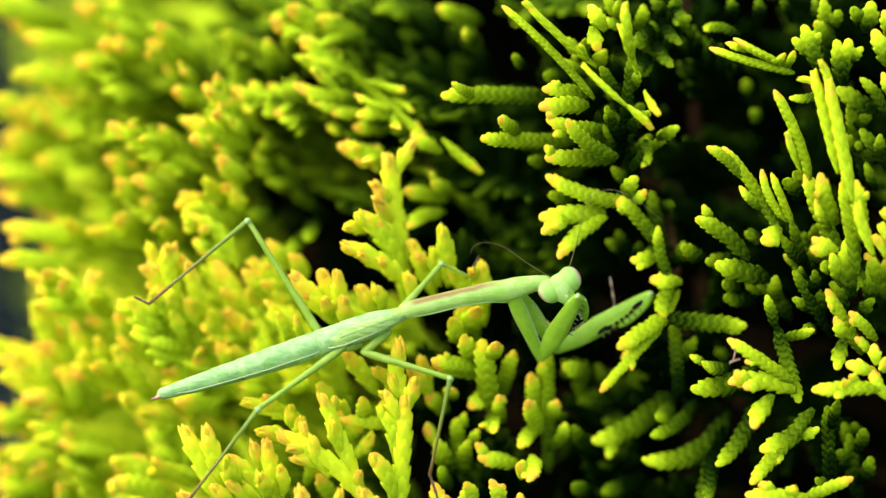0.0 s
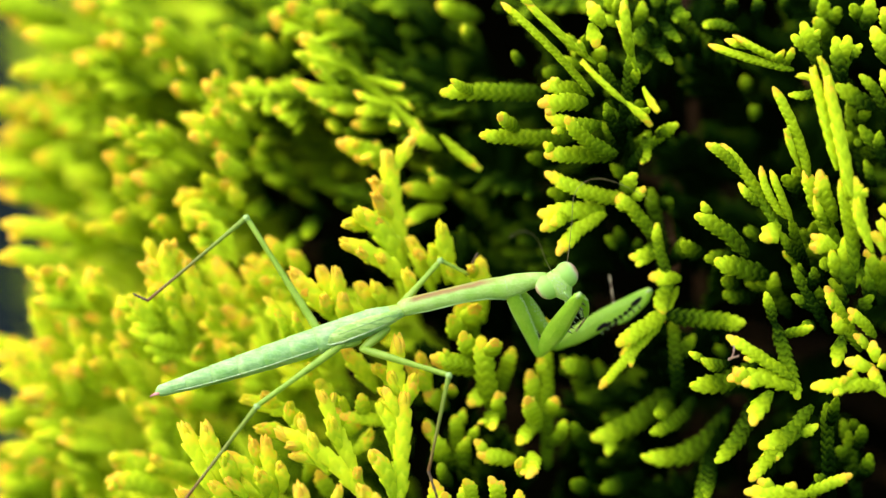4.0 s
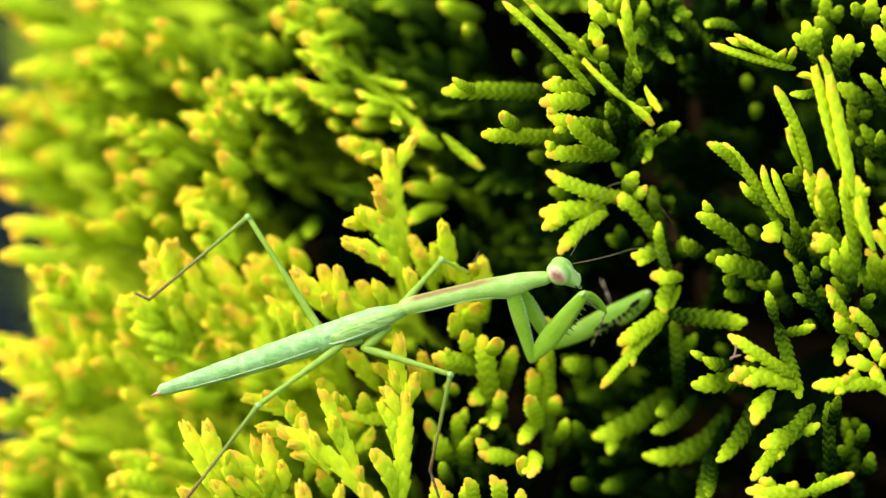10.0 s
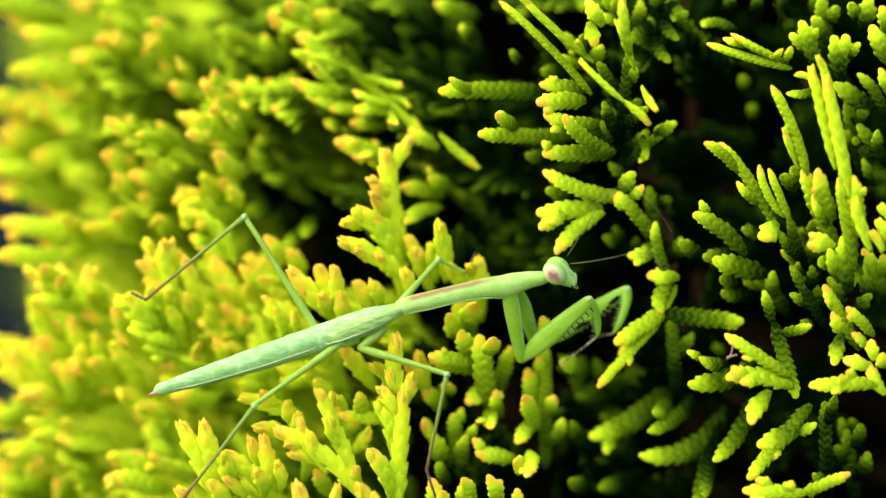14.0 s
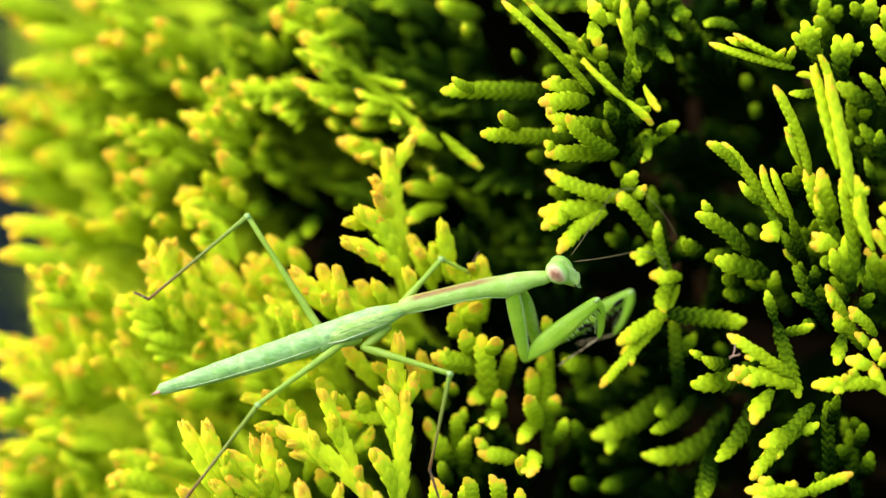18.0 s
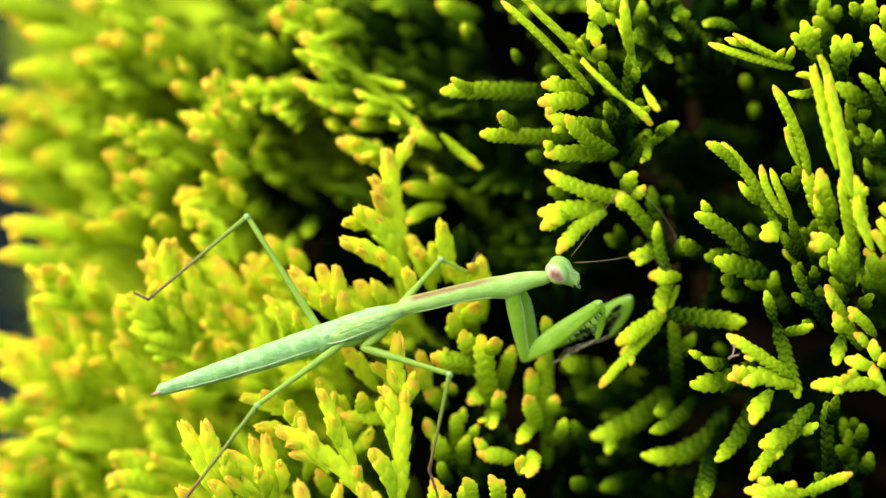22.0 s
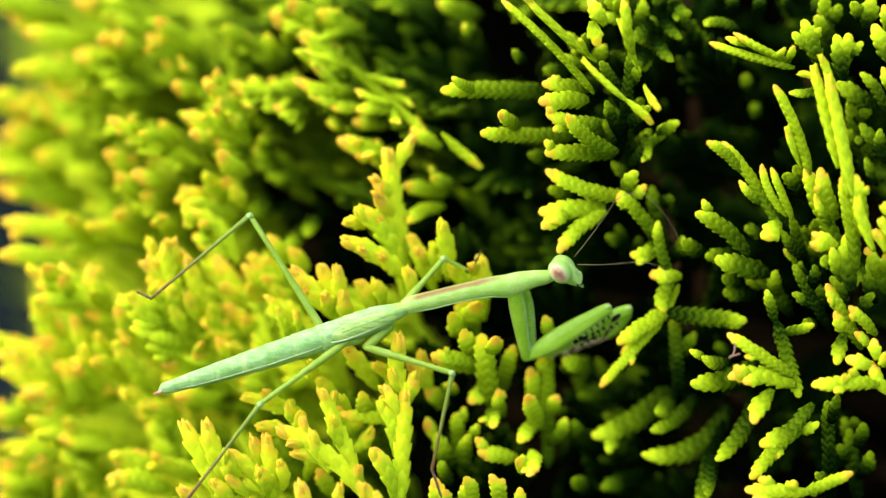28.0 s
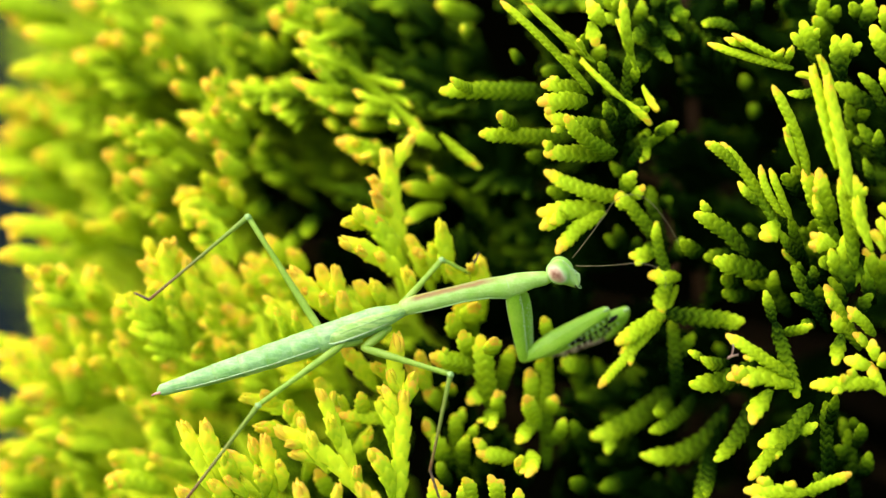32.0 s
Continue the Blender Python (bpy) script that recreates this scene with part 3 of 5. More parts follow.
spray(10, 0.85, 1.4, (335, 590, 260, 425), ((336, 550, 292, 424, 0.85), (322, 530, 248, 464, 0.85), (342, 530, 316, 440, 0.8), (362, 570, 330, 454, 0.85), (305, 570, 264, 510, 0.85), (295, 605, 226, 520, 0.9), (330, 600, 300, 540, 0.8)), 0.02, 0, 5)
spray(11, 0.85, 1.35, (420, 470, 322, 375), (), -0.14, 0, 3)
spray(14, 0.83, 1.5, (420, 385, 316, 336), ((400, 360, 360, 308, 0.9), (410, 390, 320, 366, 0.85), (430, 370, 410, 330, 0.8), (425, 350, 390, 320, 0.8)), 0.0, 0, 6)
spray(13, 0.85, 1.35, (265, 582, 44, 476), ((112, 505, 74, 470, 0.95), (135, 522, 104, 488, 0.8), (155, 538, 60, 530, 0.9), (196, 555, 156, 470, 1.1), (190, 540, 160, 515, 0.8), (255, 590, 200, 545, 0.9)), 0.02, 0, 5)
spray(18, 0.42, 1.3, (490, 365, 436, 378), ((540, 400, 500, 440, 0.8), (560, 380, 540, 420, 0.8)), 0.0, 0, 5)
# hanging and leaning sprays of the upper middle
spray(11, 0.69, 0.65, (620, 120, 752, 238), ((700, 186, 626, 160, 0.9), (712, 198, 628, 197, 1.8), (752, 225, 724, 232, 0.9), (780, 262, 726, 232, 1.6)), 0.03, 20)
spray(12, 0.76, 1.2, (625, 130, 530, 58), ((612, 140, 526, 92, 0.9), (608, 160, 516, 142, 0.95), (625, 180, 545, 170, 0.9), (610, 155, 550, 114, 0.9), (640, 190, 575, 185, 0.9)), 0.0, 15, 4)
spray(10, 0.78, 0.8, (780, 238, 851, 299), (), 0.03, 40)
spray(14, 0.57, 1.25, (665, 222, 576, 218), ((700, 215, 622, 218, 1.0),), 0.0, 5, 6)
spray(10, 0.73, 1.25, (705, 285, 595, 249), ((660, 268, 640, 280, 0.7),), 0.0, 5, 5)
spray(16, 0.71, 1.4, (610, 70, 476, 26), ((570, 45, 508, 4, 0.95), (650, 70, 560, 20, 0.9), (600, 80, 540, 70, 0.8)), 0.0, 10, 8)
spray(19, 0.57, 1.3, (490, 140, 394, 48), ((476, 130, 470, 60, 0.9), (520, 120, 500, 60, 0.8)), 0.0, 5, 8)
spray(15, 0.69, 0.85, (560, 190, 406, 150), ((458, 162, 432, 190, 1.0), (540, 192, 478, 190, 1.2)), 0.03, 10, 5)
spray(18, 0.55, 1.4, (490, 290, 444, 264), ((480, 270, 460, 240, 0.8),), 0.0, 5, 5)
spray(15, 0.55, 1.2, (850, 30, 772, 8), ((840, 60, 820, 50, 0.8),), 0.0, 5, 8)
# soft sprays far round the curve of the shrub
spray(25, 0.78, 1.6, (130, 75, 12, 20), ((190, 85, 40, 58, 0.9),), 0.0, 10, 8, 4)
spray(22, 0.76, 1.5, (250, 120, 128, 96), ((230, 115, 172, 70, 0.9),), 0.0, 10, 8, 4)
spray(23, 0.85, 1.7, (200, 132, 22, 124), (), 0.0, 10, 8, 4)
spray(27, 0.78, 1.8, (190, 205, 6, 184), ((200, 218, 64, 184, 0.9), (240, 185, 138, 152, 0.9)), 0.0, 10, 10, 5)
spray(28, 0.76, 1.8, (170, 255, 0, 236), ((210, 245, 108, 220, 0.9), (180, 295, 60, 276, 0.9)), 0.0, 10, 10, 5)
spray(22, 0.70, 1.6, (250, 30, 128, 4), ((280, 60, 180, 25, 0.9), (260, 90, 200, 60, 0.9)), 0.0, 10, 8, 5)
spray(14, 0.73, 0.95, (360, 295, 188, 210), ((305, 265, 242, 238, 0.9), (275, 240, 234, 204, 0.9)), -0.04, 15, 5)
spray(17, 0.70, 1.5, (270, 310, 182, 272), ((300, 330, 230, 310, 0.9),), 0.0, 10, 6, 3)
spray(18, 0.68, 1.3, (345, 130, 258, 64), ((355, 105, 272, 34, 1.0), (380, 168, 303, 154, 1.0), (350, 140, 320, 120, 0.8)), 0.0, 10, 8, 4)
spray(12, 0.76, 1.4, (445, 255, 320, 204), ((380, 244, 333, 240, 0.8), (440, 240, 400, 200, 0.8)), 0.0, 10, 6, 2)
spray(12, 0.75, 1.35, (440, 225, 358, 140), ((415, 225, 374, 192, 0.85), (440, 310, 383, 268, 1.0)), 0.0, 10, 6, 2)
spray(27, 0.72, 1.8, (180, 350, -12, 334), (), 0.0, 10, 8, 5)
spray(20, 0.79, 1.6, (210, 432, 2, 394), ((160, 425, 112, 380, 0.85), (140, 475, -4, 454, 1.0), (260, 435, 150, 400, 0.9), (250, 425, 200, 378, 0.9)), 0.0, 10, 8, 4)
spray(16, 0.70, 1.3, (310, 352, 245, 350), ((275, 350, 202, 308, 1.1), (330, 420, 280, 380, 0.9)), 0.0, 10, 6, 3)
spray(17, 0.84, 1.6, (120, 660, 58, 528), ((160, 660, 128, 562, 0.9), (200, 660, 170, 590, 0.9)), 0.0, 10, 6, 3)
spray(15, 0.84, 1.45, (130, 710, 22, 620), ((110, 695, 64, 614, 0.85), (185, 700, 145, 612, 0.95), (140, 725, 110, 650, 0.85)), 0.0, 10, 6, 3)
spray(14, 0.83, 1.45, (310, 650, 204, 586), ((270, 700, 200, 606, 0.9), (330, 660, 288, 645, 0.9), (370, 660, 342, 624, 0.85)), 0.0, 10, 6, 3)
spray(17, 0.83, 1.4, (210, 708, 36, 690), ((190, 775, 110, 744, 0.95), (140, 765, 45, 744, 0.9)), 0.0, 10, 6, 4)
spray(13, 0.83, 1.45, (300, 738, 208, 690), ((320, 745, 244, 720, 0.95), (390, 725, 308, 704, 0.9), (350, 730, 330, 690, 0.8)), 0.0, 10, 6, 3)
spray(16, 0.85, 1.5, (180, 804, 8, 790), ((160, 795, 58, 772, 0.95), (210, 795, 100, 776, 0.9)), 0.0, 10, 6, 4)
spray(11, 0.84, 1.45, (300, 836, 192, 806), ((360, 838, 260, 827, 0.7), (300, 872, 186, 850, 1.0), (340, 855, 268, 805, 0.8)), 0.0, 10, 5, 2)
spray(19, 0.68, 1.5, (90, 890, 56, 820), ((140, 890, 100, 848, 0.8), (50, 870, 4, 815, 0.9), (240, 900, 200, 880, 0.9)), 0.0, 10, 6, 3)


spray(19, 0.80, 1.6, (110, 640, -60, 600), ((90, 640, -20, 625, 0.9),), 0.0, 10, 8, 4)
spray(17, 0.80, 1.6, (120, 760, -50, 715), ((90, 750, -20, 745, 0.9),), 0.0, 10, 8, 4)
spray(20, 0.78, 1.6, (100, 850, -60, 800), ((90, 850, -30, 850, 0.9), (70, 880, -20, 890, 0.9)), 0.0, 10, 8, 4)
spray(28, 0.80, 1.7, (120, 300, -70, 262), ((110, 310, -40, 300, 0.9),), 0.0, 10, 8, 4)
spray(27, 0.80, 1.7, (110, 215, -60, 165), (), 0.0, 10, 8, 4)
spray(23, 0.76, 1.6, (120, 40, -40, -10), (), 0.0, 10, 8, 4)


# ---- fuller sprays that fill the shrub behind and around ----
FAN_PITCH = PITCHES["short"]


def fan_arrays(rng, tone, size, sides):
    """A whole flat spray: axis along x with side twigs on both hands."""
    vs, fs, gs, base = [], [], [], 0

    def add(a, angle, n, w, tone):
        nonlocal base
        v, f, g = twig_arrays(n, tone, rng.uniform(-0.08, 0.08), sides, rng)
        v = v * (1.0, w, w)
        c, s = math.cos(angle), math.sin(angle)
        v = np.stack((a[0] + v[:, 0] * c - v[:, 1] * s, a[1] + v[:, 0] * s + v[:, 1] * c, v[:, 2] + rng.uniform(-0.0006, 0.0006)), 1)
        v[:, 2] += 0.0012 * np.sin(v[:, 0] * 180) - 7.0 * (v[:, 0] - 0.004) ** 2
        vs.append(v)
        gs.append(g)
        fs.extend(tuple(base + i for i in x) for x in f)
        base += len(v)

    n = size
    add((0, 0), 0, n, 1.0, tone)
    for k in range(1, n - 2):
        side = 1 if k % 2 else -1
        m = max(3, round((n - k) * rng.uniform(0.45, 0.70)))
        ang = side * rng.uniform(0.42, 0.66)
        p = (k * FAN_PITCH, 0)
        add(p, ang, m, 0.95, tone + rng.uniform(-0.08, 0.04))
        if m > 6:
            q = (p[0] + math.cos(ang) * m * 0.4 * FAN_PITCH, math.sin(ang) * m * 0.4 * FAN_PITCH)
            add(q, ang + side * 0.4, max(3, m // 2), 0.9, tone - 0.05)
    return np.concatenate(vs), fs, np.concatenate(gs)


FANS = {}


def fan_mesh(tone, shape):
    key = (round(tone * 10), shape)
    if key not in FANS:
        rng = random.Random(str(key))
        v, f, g = fan_arrays(rng, key[0] / 10, 14 + 2 * shape, 4)
        FANS[key] = (mesh_of("spray", v, f, FOLIAGE, g), (14 + 2 * shape) * FAN_PITCH)
    return FANS[key]


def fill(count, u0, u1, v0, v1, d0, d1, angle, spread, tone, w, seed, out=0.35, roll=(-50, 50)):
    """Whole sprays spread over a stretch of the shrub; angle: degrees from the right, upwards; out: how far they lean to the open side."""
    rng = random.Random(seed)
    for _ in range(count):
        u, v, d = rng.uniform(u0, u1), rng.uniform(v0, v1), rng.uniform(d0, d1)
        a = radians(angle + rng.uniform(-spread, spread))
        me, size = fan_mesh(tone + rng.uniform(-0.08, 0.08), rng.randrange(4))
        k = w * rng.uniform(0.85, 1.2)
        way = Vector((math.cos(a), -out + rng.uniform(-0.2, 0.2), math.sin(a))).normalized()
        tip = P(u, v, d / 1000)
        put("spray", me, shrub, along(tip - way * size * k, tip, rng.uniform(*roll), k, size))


def fan(u0, v0, u1, v1, d, tone, roll=40, w=1.0, shape=1, lean=4):
    """One whole spray laid from u0, v0 to u1, v1."""
    me, size = fan_mesh(tone, shape)
    put("spray", me, shrub, along(P(u0, v0, (d + lean) / 1000), P(u1, v1, d / 1000), roll, w, size))


# the lowest tones here paint the dimness of sprays set far back
for k, (u0, v0, u1, v1, d, tone, roll) in enumerate((
        (650, 190, 518, 92, 13, 0.58, 48), (655, 140, 500, 40, 15, 0.55, 52), (660, 70, 488, 4, 17, 0.56, 40), (560, 210, 455, 158, 15, 0.56, 40),
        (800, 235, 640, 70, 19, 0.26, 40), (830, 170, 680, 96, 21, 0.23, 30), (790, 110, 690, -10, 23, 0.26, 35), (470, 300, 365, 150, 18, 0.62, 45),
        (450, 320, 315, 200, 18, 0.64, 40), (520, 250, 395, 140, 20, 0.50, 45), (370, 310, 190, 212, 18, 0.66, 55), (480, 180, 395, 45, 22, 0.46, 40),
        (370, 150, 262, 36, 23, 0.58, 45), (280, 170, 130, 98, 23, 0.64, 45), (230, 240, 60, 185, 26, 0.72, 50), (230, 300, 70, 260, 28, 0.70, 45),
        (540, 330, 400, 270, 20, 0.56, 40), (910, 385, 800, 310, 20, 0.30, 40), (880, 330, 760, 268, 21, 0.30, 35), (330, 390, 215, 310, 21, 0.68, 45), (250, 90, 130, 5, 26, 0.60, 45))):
    fan(u0, v0, u1, v1, d, tone, roll, 1.0, k % 4)

# upper middle: tones lowered to put its shade into the colour
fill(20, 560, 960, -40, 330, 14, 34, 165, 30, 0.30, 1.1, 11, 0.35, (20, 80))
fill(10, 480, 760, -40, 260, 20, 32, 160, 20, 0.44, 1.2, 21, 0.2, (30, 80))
# near-black tones: the shade in the gaps is painted into these sprays
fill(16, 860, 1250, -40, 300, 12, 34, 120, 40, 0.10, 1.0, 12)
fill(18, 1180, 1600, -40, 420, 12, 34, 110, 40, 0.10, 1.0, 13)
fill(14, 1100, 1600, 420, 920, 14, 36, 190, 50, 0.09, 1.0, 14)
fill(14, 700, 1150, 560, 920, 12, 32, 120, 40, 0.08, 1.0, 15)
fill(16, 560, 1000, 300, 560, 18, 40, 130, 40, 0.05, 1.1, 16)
fill(26, 100, 320, -30, 420, 34, 52, 158, 16, 0.62, 1.2, 17, 0.15, (20, 75))
fill(20, 320, 500, -30, 310, 26, 44, 158, 16, 0.38, 1.2, 37, 0.15, (20, 75))
fill(18, 330, 640, 420, 920, 14, 30, 125, 22, 0.48, 1.15, 18, 0.25, (0, 60))
fill(22, 40, 360, 420, 920, 26, 48, 140, 20, 0.80, 1.2, 28, 0.2, (10, 70))
fill(20, 60, 520, 640, 900, 14, 24, 125, 25, 0.83, 1.05, 48, 0.3, (0, 60))
fill(12, 180, 600, 440, 640, 10, 18, 125, 25, 0.83, 1.05, 49, 0.3, (0, 60))
# dark tones again put shade into the colour, round the forelegs and head
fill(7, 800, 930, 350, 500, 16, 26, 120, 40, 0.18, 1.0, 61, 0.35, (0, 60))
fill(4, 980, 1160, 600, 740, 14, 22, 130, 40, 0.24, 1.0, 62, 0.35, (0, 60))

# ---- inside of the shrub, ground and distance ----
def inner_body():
    """Inside of the shrub: a lumpy cone round the stem, its deep shade put into a near-black colour."""
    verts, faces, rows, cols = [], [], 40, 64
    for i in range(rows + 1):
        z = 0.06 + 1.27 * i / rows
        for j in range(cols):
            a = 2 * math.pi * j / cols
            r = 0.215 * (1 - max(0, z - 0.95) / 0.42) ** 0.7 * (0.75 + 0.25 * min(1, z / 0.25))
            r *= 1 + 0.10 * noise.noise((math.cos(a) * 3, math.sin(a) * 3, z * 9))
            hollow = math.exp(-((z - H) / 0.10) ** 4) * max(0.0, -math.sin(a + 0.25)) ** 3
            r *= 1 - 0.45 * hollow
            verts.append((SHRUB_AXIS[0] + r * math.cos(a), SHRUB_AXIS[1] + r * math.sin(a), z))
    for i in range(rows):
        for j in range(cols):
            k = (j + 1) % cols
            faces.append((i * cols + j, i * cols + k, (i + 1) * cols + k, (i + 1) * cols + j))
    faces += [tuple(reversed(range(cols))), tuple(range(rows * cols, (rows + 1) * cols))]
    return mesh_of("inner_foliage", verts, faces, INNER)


put("inner_foliage", inner_body(), shrub, Matrix(), "inside of the shrub, painted near-black for its deep shade")


def stem(name, a, b, r0, r1, material=BARK, bend=0.02, seed=1):
    rng = random.Random(seed)
    a, b = Vector(a), Vector(b)
    off = Vector((rng.uniform(-1, 1), rng.uniform(-1, 1), 0)) * bend * (b - a).length
    secs = []
    for i in range(9):
        t = i / 8
        c = a.lerp(b, t) + off * math.sin(math.pi * t)
        r = r0 + (r1 - r0) * t
        secs.append((c, r * rng.uniform(0.92, 1.08), r * rng.uniform(0.92, 1.08)))
    v, f = loft(secs, 10)
    return put(name, mesh_of(name, v, f, material), shrub, Matrix())


stem("trunk", (*SHRUB_AXIS, 0.0), (*SHRUB_AXIS, 1.3), 0.022, 0.004)
stem("branch", P(1225, 950, 0.035), P(1205, -60, 0.028), 0.0008, 0.0006, BARK, 0.03, 2)
stem("branch", P(1195, 480, 0.012), P(1210, 300, 0.030), 0.0006, 0.0006, BARK, 0.05, 3)
for i in range(14):
    rng = random.Random(i)
    a = rng.uniform(math.pi, 2 * math.pi)
    z = 0.5 + i * 0.05
    if abs(z - H) < 0.16:
        continue
    stem("limb", (*SHRUB_AXIS, z - 0.12), (SHRUB_AXIS[0] + 0.22 * math.cos(a), SHRUB_AXIS[1] + 0.2 * math.sin(a), z + 0.06), 0.006, 0.002, BARK, 0.05, i)


def bearing_branch(u, v, d, k):
    """Thin branch from the stem out to the foot of a group of sprays."""
    tip = P(u, v, d / 1000)
    root = Vector((*SHRUB_AXIS, tip.z - 0.05))
    stem("branch", root, tip, 0.0018, 0.0006, BARK, 0.06, 40 + k)


for k, (u, v, d) in enumerate(((1200, 570, 22), (1480, 560, 16), (1110, 300, 20), (740, 570, 34), (640, 910, 30), (470, 640, 40), (720, 290, 36), (250, 820, 55),
                               (250, 160, 60), (1430, 140, 20), (1430, 780, 20), (900, 780, 28), (560, 150, 48), (290, 600, 50), (420, 420, 52), (1300, 700, 26))):
    bearing_branch(u, v, d, k)


def outer_foliage():
    """The rest of the shrub's coat, too much to count."""
    rng = random.Random(5)
    fans = []
    for s in range(3):
        v, g, f, base = [], [], [], 0
        for k in range(11):
            x0 = 0.004 * k
            side = 0 if k == 0 else (1 if k % 2 else -1)
            ln = 0.05 if k == 0 else 0.034 * (1 - k / 14)
            a = side * rng.uniform(0.6, 0.9)
            c, sn = math.cos(a), math.sin(a)
            for t, w in ((0, 0.0012), (0.6, 0.0018), (1.0, 0.0006)):
                for dy, dz in ((1, 0), (0, 0.6), (-1, 0), (0, -0.6)):
                    x, y = t * ln, dy * w
                    v.append((x0 + x * c - y * sn, x * sn + y * c, dz * w))
                    g.append(0.35 + 0.45 * t)
            for r in range(2):
                for q in range(4):
                    p = (q + 1) % 4
                    f.append((base + r * 4 + q, base + r * 4 + p, base + r * 4 + 4 + p, base + r * 4 + 4 + q))
            base += 12
        fans.append((np.array(v), f, np.array(g)))
    vs, fs, gs, base = [], [], [], 0
    for i in range(4200):
        z = rng.uniform(0.05, 1.365) if i % 5 else 1.365 - 0.2 * rng.random() ** 2
        a = rng.uniform(0, 2 * math.pi)
        r = 0.235 * (1 - max(0, z - 0.95) / 0.42) ** 0.7 * (0.75 + 0.25 * min(1, z / 0.25))
        c = Vector((SHRUB_AXIS[0] + r * math.cos(a), SHRUB_AXIS[1] + r * math.sin(a), z))
        if c.y < 0.14 and abs(c.x + 0.0) < 0.085 and abs(z - H) < 0.065:
            continue
        way = Vector((math.cos(a), math.sin(a), rng.uniform(0.2, 1.4) + max(0, z - 1.2) * 12)).normalized()
        m = along(c - way * 0.02, c + way * 0.03, rng.uniform(0, 180), 1.0, 0.05)
        if c.y < 0.12 and abs(c.x) < 0.14 and abs(z - H) < 0.12 and (c + way * 0.03).y < 0.0:
            continue
        v, f, g = fans[i % 3]
        mm = np.array(m)
        vs.append(v @ mm[:3, :3].T + mm[:3, 3])
        gs.append(g + rng.uniform(-0.1, 0.1))
        fs.extend(tuple(base + k for k in x) for x in f)
        base += len(v)
    return mesh_of("outer_foliage", np.concatenate(vs), fs, FOLIAGE, np.clip(np.concatenate(gs), 0, 1))


tagged(put("outer_foliage", outer_foliage(), shrub, Matrix(), "golden green sprays of the shrub's coat"), kind="stuff")


def sheet(name, verts, material, label):
    ob = new(name, mesh_of(name, verts, [(0, 1, 2, 3)], material, smooth=False))
    return tagged(ob, label, name, kind="structure")


sheet("ground", [(-400, -400, 0), (400, -400, 0), (400, 400, 0), (-400, 400, 0)], LAWN, "dark green lawn round the shrub")


def hedge():
    verts, faces = [], []
    for i in range(81):
        x = -8 + 0.2 * i
        for k, z in enumerate((0, 0.5, 1.0, 1.5, 2.0, 2.5, 3.0)):
            verts.append((x, 1.7 + 0.12 * noise.noise((x * 1.3, 0, z * 1.7)), z))
        verts.append((x, 2.4, 3.1))
        verts.append((x, 2.6, 0))
    for i in range(80):
        for k in range(8):
            faces.append((i * 9 + k, (i + 1) * 9 + k, (i + 1) * 9 + k + 1, i * 9 + k + 1))
    return mesh_of("backdrop", verts, faces, FAR)


tagged(new("backdrop", hedge()), "dark blue-green hedge far behind the shrub", "hedge", kind="structure")


def tendril():
    """A dry curled thread caught on a twig tip."""
    secs = [(P(1296 - 6 * math.cos(t * 5) - 5 * t, 592 + 42 * t + 4 * math.sin(t * 9), -0.002 - 0.001 * t), (1.0 + 0.6 * t) * U, (1.0 + 0.6 * t) * U) for t in [k / 14 for k in range(15)]]
    secs += [(P(1286 + 22 * t, 634 - 6 * t, -0.003), 1.8 * U, 1.8 * U) for t in (0.2, 0.5, 1.0)]
    v, f = loft(secs, 6)
    return mesh_of("dry_tendril", v, f, DRY)


tagged(new("dry_tendril", tendril()), "dry pinkish brown curled thread hanging on a twig", "plant debris")

